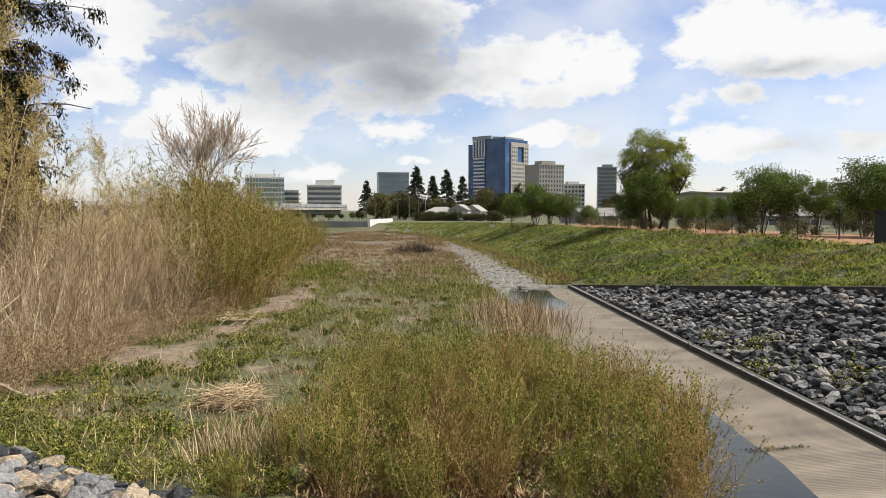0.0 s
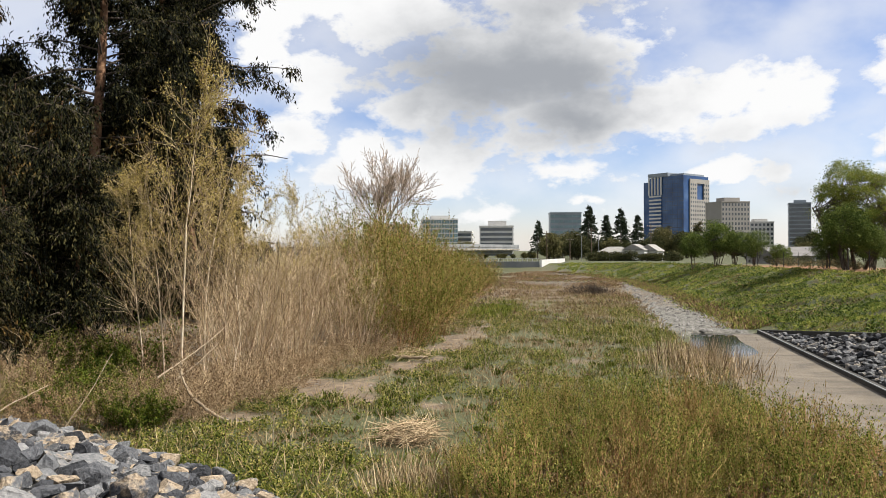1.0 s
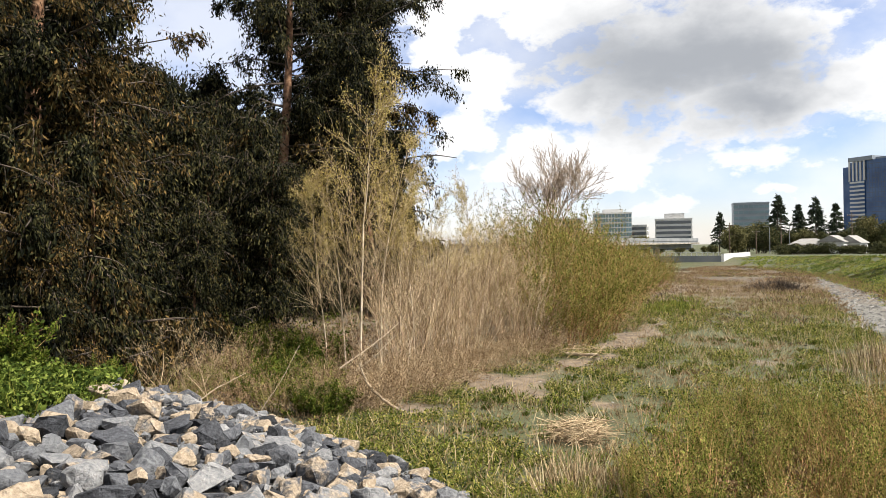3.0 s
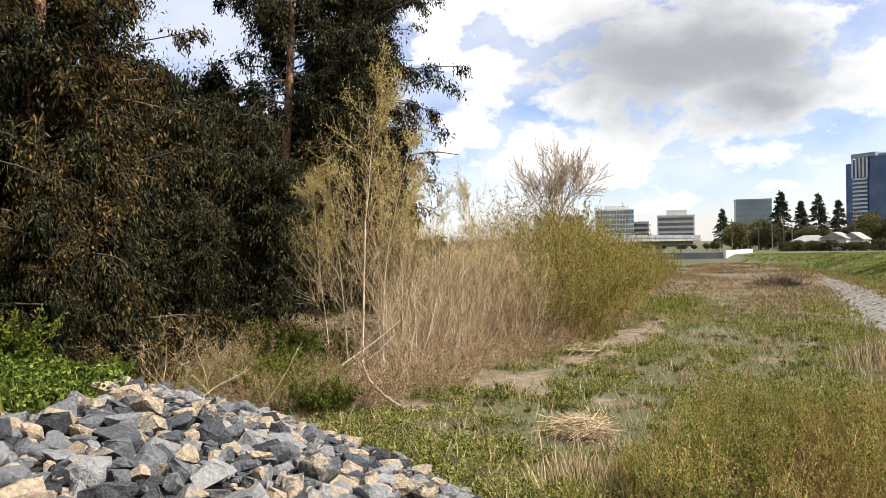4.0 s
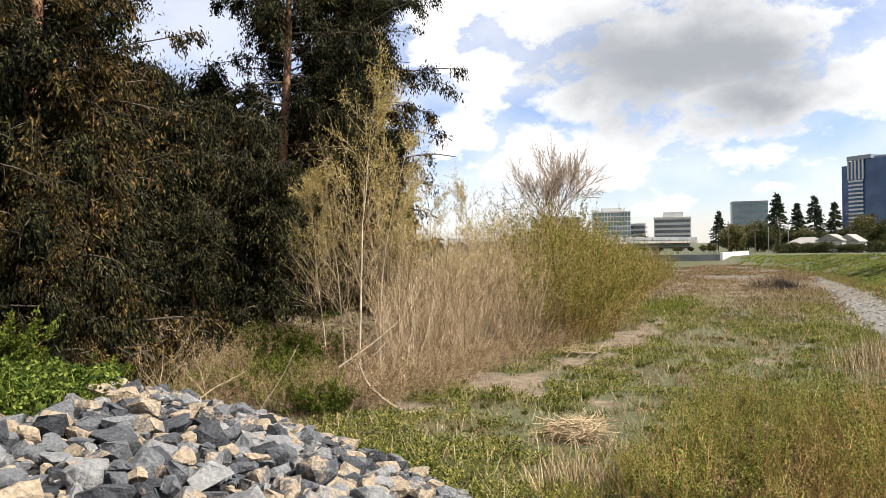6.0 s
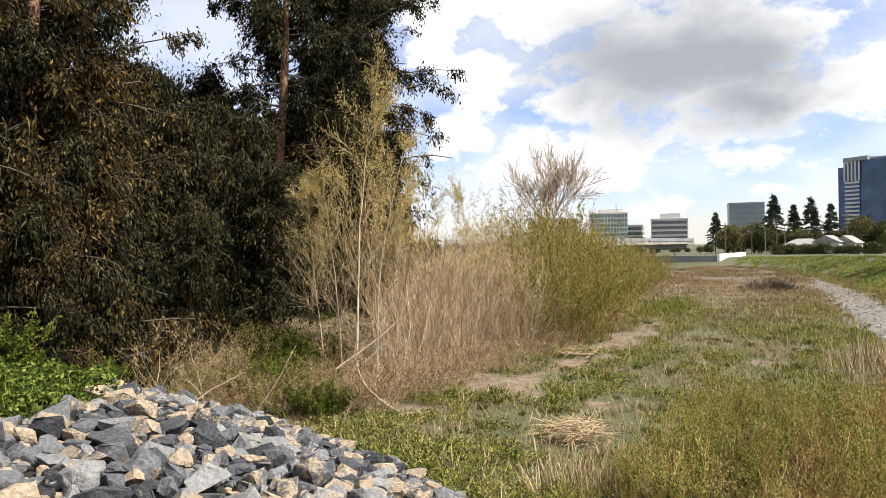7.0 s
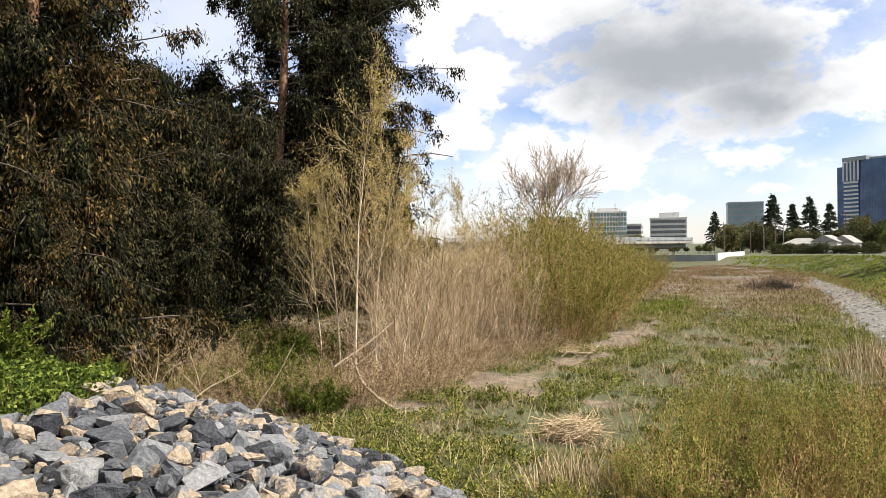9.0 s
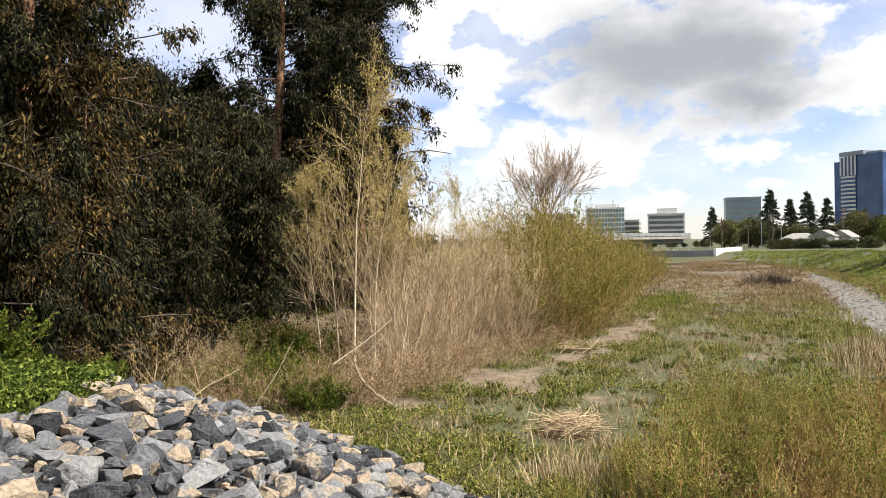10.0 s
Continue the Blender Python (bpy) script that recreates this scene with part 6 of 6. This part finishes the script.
def tower():
    ob = thing("blue_tower", "tall blue glass office tower with a tan stone side", "office tower", "downtown buildings")
    w, d, h = 46, 39, 73
    part("body", Box().box(-w * 0.52, 0, 0, 0, d, h).mesh("body", M["blue_glass"]), ob)
    part("wing", Box().box(-w, 1.5, 0, -w * 0.82, d * 0.9, h - 4).mesh("wing", M["blue_glass"]), ob)
    part("bay", Box().box(-w * 0.82, -0.8, 0, -w * 0.52, d * 0.8, h - 1).mesh("bay", M["blue_glass"]), ob)
    band = Box().box(-w * 0.82, -1.2, 0, -w * 0.52, -0.7, 1.5).mesh("band", M["white"])
    for i in range(15):
        part("band", band, ob).location = (0, 0, 3.5 * i + 5)
    fin = Box().box(-0.7, -1.5, 0, 0.7, -0.7, 17).mesh("fin", M["white"])
    for i in range(5):
        part("fin", fin, ob).location = (-w * 0.82 + i * w * 0.075, 0, h - 17)
    part("crown", Box().box(-w * 0.84, -1.6, h, -w * 0.35, d * 0.5, h + 3.5).box(-w * 0.35, 3, h, -2, d - 4, h + 2).mesh("crown", M["grey_panel"]), ob)
    tan = Box()
    tan.box(0, d * 0.22, 0, 1.2, d, h - 22).box(0, d * 0.22, h - 22, 1.2, d * 0.5, h - 3).box(0, d * 0.78, h - 22, 1.2, d, h - 3).box(0, d * 0.5, h - 7, 1.2, d * 0.78, h - 3)
    part("stone_face", tan.mesh("stone_face", M["tan_stone"]), ob, "tan stone facade")
    win = Box().box(1.1, -0.75, 0, 1.3, 0.75, 1.9).mesh("window", M["dark_glass"])
    for i in range(16):
        for j in range(9):
            y = d * (0.22 + 0.78 * (j + 0.5) / 9)
            if i > 11 and d * 0.5 < y < d * 0.78:
                continue
            part("window", win, ob).location = (0, y, 3 + i * 4.05)
    mul = Box().box(-0.08, -0.08, 0, 0.08, 0.05, h).mesh("mullion", M["dark_glass"])
    for i in range(9):
        part("mullion", mul, ob).location = (-w * 0.52 * (i + 0.5) / 9, 0, 0)
    line = Box().box(-w * 0.52, -0.06, 0, 0, 0.05, 0.3).mesh("spandrel", M["dark_glass"])
    for i in range(17):
        part("spandrel", line, ob).location = (0, 0, 4.1 * i + 4)
    return ob


stand(tower(), -4.9, 700, -40, 0)
stand(block("stone_block", "tan stone office block with rows of small windows", 24, 22, 40, 11, 9, 7, M["tan_stone"], M["dark_glass"], roof_h=4, win_w=0.45), -9.5, 600, 25, 0)
stand(block("glass_block", "white-framed office block with green glass", 22, 18, 23, 8, 13, 9, M["white"], M["green_glass"], roof_h=3, win_w=0.82, win_h=0.74), 12.4, 450, 18, 0)
stand(block("banded_block", "white office block with dark window bands", 21, 16, 18.5, 6, 8, 6, M["white"], M["dark_glass"], bands=True, roof_h=4), 8.0, 450, 10, 0)
stand(block("grey_block", "grey glass office block", 21, 14, 29, 8, 7, 5, M["grey_panel"], M["green_glass"], win_w=0.9, win_h=0.5, roof_h=0), 2.7, 500, 10, 0)
stand(block("dark_block", "dark glass tower with pale floor bands", 15, 18, 38, 12, 6, 6, M["grey_panel"], M["dark_glass"], bands=True, roof_h=3, win_h=0.7), -13.5, 600, -10, 0)
stand(block("small_block", "small white building among trees", 18, 14, 25, 7, 6, 5, M["white"], M["dark_glass"], roof_h=3), -11.1, 620, 10, 0)
stand(block("pale_block", "low pale office block", 14, 10, 16, 5, 6, 4, M["pale_concrete"], M["dark_glass"], bands=True), 11.3, 480, 5, 0)
stand(block("rose_block", "pinkish office block behind bare branches", 26, 16, 21, 6, 10, 6, M["tan_stone"], M["dark_glass"]), 16.2, 480, 10, 0)


def overpass():
    ob = thing("overpass", "pale concrete road overpass on round piers", "bridge")
    ax, ay = polar(9.5, 172)
    bx, by = polar(24, 105)
    L = math.hypot(bx - ax, by - ay)
    part("deck", Box().box(0, -6, 3.9, L, 6, 4.6).box(0, -4.5, 3.1, L, 4.5, 3.9).mesh("deck", M["grey_concrete"]), ob)
    part("parapet", Box().box(0, 5.8, 4.604, L, 6.1, 5.25).mesh("parapet", M["grey_concrete"]), ob)
    part("parapet", Box().box(0, -6.1, 4.604, L, -5.8, 5.25).mesh("parapet", M["grey_concrete"]), ob)
    part("fascia", Box().box(0, 6.003, 4.0, L, 6.35, 4.3).mesh("fascia", M["concrete"]), ob)
    for s in (9, 34, 60):
        line = [((s, 0, -0.5), 0), ((s, 0, 3.2), 0)]
        part("pier", mesh_of("pier", *tubes([(np.array([p for p, _ in line]), [0.7, 0.7])], 12), M["pale_concrete"], True), ob)
    ob.matrix_basis = pose(ax, ay, 0.0, 0, 0, math.degrees(math.atan2(by - ay, bx - ax)))


overpass()


def creek_wall():
    ob = tagged(new("creek_wall", Box().box(-22, 0, -0.4, 0, 0.5, 1.9).mesh("creek_wall", M["grey_concrete"])), "grey concrete wall across the creek", "wall", kind="structure")
    x, y = polar(6.0, 134)
    ob.matrix_basis = pose(x, y, 0, 0, 0, 4)
    post = Box().box(-0.06, 0.1, 1.9, 0.06, 0.22, 2.45).mesh("rail_post", M["white"])
    for i in range(24):
        part("rail_post", post, ob).location = (-0.4 - i * 0.9, 0, 0)
    part("rail", Box().box(-22, 0.13, 2.45, 0, 0.19, 2.52).mesh("rail", M["white"]), ob)
    b = Box().add([(0, 0, -0.3), (5.5, 12, 1.4), (5.5, 12, 2.3), (0, 0, 2.2), (0.4, 0, -0.3), (5.9, 12, 1.4), (5.9, 12, 2.3), (0.4, 0, 2.2)],
                  [(0, 1, 2, 3), (4, 7, 6, 5), (0, 3, 7, 4), (1, 5, 6, 2), (3, 2, 6, 7), (0, 4, 5, 1)])
    w = tagged(new("wing_wall", b.mesh("wing_wall", M["white"])), "white concrete wing wall beside the creek", "wall", kind="structure")
    w.matrix_basis = pose(x + 0.05, y, 0, 0, 0, 10)


creek_wall()


def house(label, w, d, h, rise, wall, roof, azimuth, r, turn, hip=False, z=None):
    ob = thing("house", label, "house", "houses beyond the creek")
    part("wall", Box().box(-w / 2, 0, -0.4, w / 2, d, h).mesh("wall", wall), ob)
    part("roof", (Box().hip if hip else Box().gable)(-w / 2, 0, w / 2, d, h, h + rise).mesh("roof", roof), ob)
    win = Box().box(-0.5, -0.06, 1.0, 0.5, 0.1, 2.1).mesh("window", M["dark_glass"])
    trim = Box().box(-0.6, -0.09, 0.9, 0.6, -0.061, 1.0).box(-0.6, -0.09, 2.1, 0.6, -0.061, 2.2).box(-0.6, -0.09, 1.0, -0.5, -0.061, 2.1).box(0.5, -0.09, 1.0, 0.6, -0.061, 2.1).mesh("frame", M["white"])
    for x in (-w * 0.28, w * 0.25):
        pane = part("window", win, ob)
        pane.location = (x, 0, 0)
        part("frame", trim, pane)
    part("door", Box().box(-0.45, -0.07, 0, 0.45, 0.1, 2.0).mesh("door", M["wood_pole"]), ob)
    stand(ob, azimuth, r, turn, z)


house("white house with a pale hipped roof", 9.5, 6, 2.3, 1.6, M["white"], M["tile_roof"], 0.1, 205, 5, True)
house("white gabled house among trees", 5.0, 6, 2.9, 1.7, M["white"], M["tile_roof"], -2.2, 205, 70)
house("white gabled house with a lower wing", 6.0, 5, 2.6, 1.9, M["white"], M["tile_roof"], -3.2, 208, 70)
house("low house with a dark shingled roof", 7, 6, 2.3, 1.1, M["tan_stone"], M["roof"], -13.1, 95, 20, z=0.9)
house("low house with a grey roof", 6, 6, 2.3, 1.2, M["tan_stone"], M["roof"], -11.4, 115, 5, z=0.7)
house("tan warehouse with a plain roof", 6.2, 8, 5.6, 0.3, M["tan_stone"], M["tan_stone"], -21.6, 112, 15, z=0.9)
house("low house with a brown roof", 10, 8, 2.5, 1.5, M["tan_stone"], M["roof"], -26, 85, 15, z=0.9)


def car(paint, azimuth, r, turn):
    ob = thing("car", "parked white car on the street" if paint == "car_white" else "parked dark car on the street", "car", "parked cars")
    prof = [(-2.1, 0.35), (2.1, 0.35), (2.15, 0.8), (1.3, 0.95), (0.7, 1.42), (-1.2, 1.45), (-1.95, 0.98), (-2.15, 0.85)]
    n = len(prof)
    v = [(x, s * (0.85 if z < 1.2 else 0.68), z) for s in (-1, 1) for x, z in prof]
    f = [tuple(range(n))[::-1], tuple(range(n, 2 * n))] + [(i, (i + 1) % n, n + (i + 1) % n, n + i) for i in range(n)]
    part("body", Box().add(v, f).mesh("body", M[paint]), ob)
    part("window", Box().box(-1.2, -0.86, 0.98, 0.75, 0.86, 1.32).mesh("window", M["dark_glass"]), ob)
    for wx in (-1.35, 1.35):
        for wy in (-0.8, 0.8):
            wheel = part("wheel", mesh_of("wheel", *tubes([(np.array([(wx, wy - 0.1, 0.33), (wx, wy + 0.1, 0.33)]), [0.33, 0.33])], 12), M["black"]), ob)
            part("rim", mesh_of("rim", *tubes([(np.array([(wx, wy - 0.11, 0.33), (wx, wy + 0.11, 0.33)]), [0.2, 0.2])], 10), M["metal"]), wheel)
    stand(ob, azimuth, r, turn)


for i, az in enumerate((1.5, 1.05, -0.6, -1.5, -2.7, -3.5)):
    car("car_dark" if i in (2, 5) else "car_white", az, 186 + (i % 3) * 3, 3 + 4 * (i % 2))


def lamp_post(azimuth, r, h, arm):
    ob = thing("street_lamp", "grey metal street lamp with a curved arm", "street lamp", "street lamps")
    line = np.array([(0, 0, -0.3), (0, 0, h * 0.5), (0, 0, h * 0.93), (arm * 0.25, 0, h * 0.99), (arm, 0, h)])
    part("pole", mesh_of("pole", *tubes([(line, [0.12, 0.1, 0.07, 0.06, 0.05])], 6), M["metal"]), ob)
    part("lamp_head", Box().box(arm - 0.1, -0.15, h - 0.1, arm + 0.7, 0.15, h + 0.06).mesh("lamp_head", M["metal"]), ob)
    stand(ob, azimuth, r, 0)


lamp_post(1.4, 195, 7.8, 1.2)
lamp_post(2.7, 200, 7.2, -1.4)


def utility_pole(azimuth, r, h):
    ob = thing("utility_pole", "wooden utility pole with a cross arm", "utility pole", "utility poles")
    part("pole", mesh_of("pole", *tubes([(np.array([(0, 0, -0.3), (0, 0, h)]), [0.15, 0.1])], 7), M["wood_pole"]), ob)
    arm = part("cross_arm", Box().box(-1.1, -0.06, h - 0.8, 1.1, 0.06, h - 0.65).mesh("cross_arm", M["wood_pole"]), ob)
    for x in (-0.95, -0.45, 0.45, 0.95):
        part("insulator", mesh_of("insulator", *tubes([(np.array([(x, 0, h - 0.65), (x, 0, h - 0.45)]), [0.06, 0.04])], 6), M["white"]), arm)
    stand(ob, azimuth, r, 10)


for az, r, h in ((5.4, 205, 8.5), (1.95, 205, 9.2), (-2.5, 215, 10.5), (3.6, 215, 6.8)):
    utility_pole(az, r, h)


def make_fence():
    """Thin metal posts with two wires along the top of the right bank."""
    ob = thing("fence", "wire fence on thin dark metal posts along the bank top", "fence")
    post = mesh_of("post", *tubes([(np.array([(0, 0, -0.2), (0, 0, 1.25)]), [0.026, 0.022])], 6), M["black"])
    cap = mesh_of("cap", *tubes([(np.array([(0, 0, 1.25), (0, 0, 1.29)]), [0.03, 0.015])], 6), M["black"])
    tops = []
    for y in np.arange(20, 78, 3.1):
        x = float(foot_of_right_bank(y) + right_bank_height(y) / 0.33 + 1.2)
        z = ground_z(x, y)
        p = part("post", post, ob)
        p.location = (x, float(y), z)
        part("cap", cap, p)
        tops.append((x, y, z))
    for h in (0.6, 1.18):
        part("wire", mesh_of("wire", *tubes([(np.array(tops) + [0.04, 0, h], [0.004] * len(tops))], 4), M["wood_pole"]), ob)


make_fence()
box_x, box_y = polar(-32.3, 31)
bx = thing("utility_box", "black metal utility box on the bank top", "utility box")
part("cabinet", Box().box(-0.6, -0.5, 0, 0.6, 0.5, 1.15).mesh("cabinet", M["black"]), bx)
part("lid", Box().box(-0.65, -0.55, 1.15, 0.65, 0.55, 1.22).mesh("lid", M["black"]), bx)
bx.matrix_basis = pose(box_x, box_y, ground_z(box_x, box_y), 0, 0, 15)
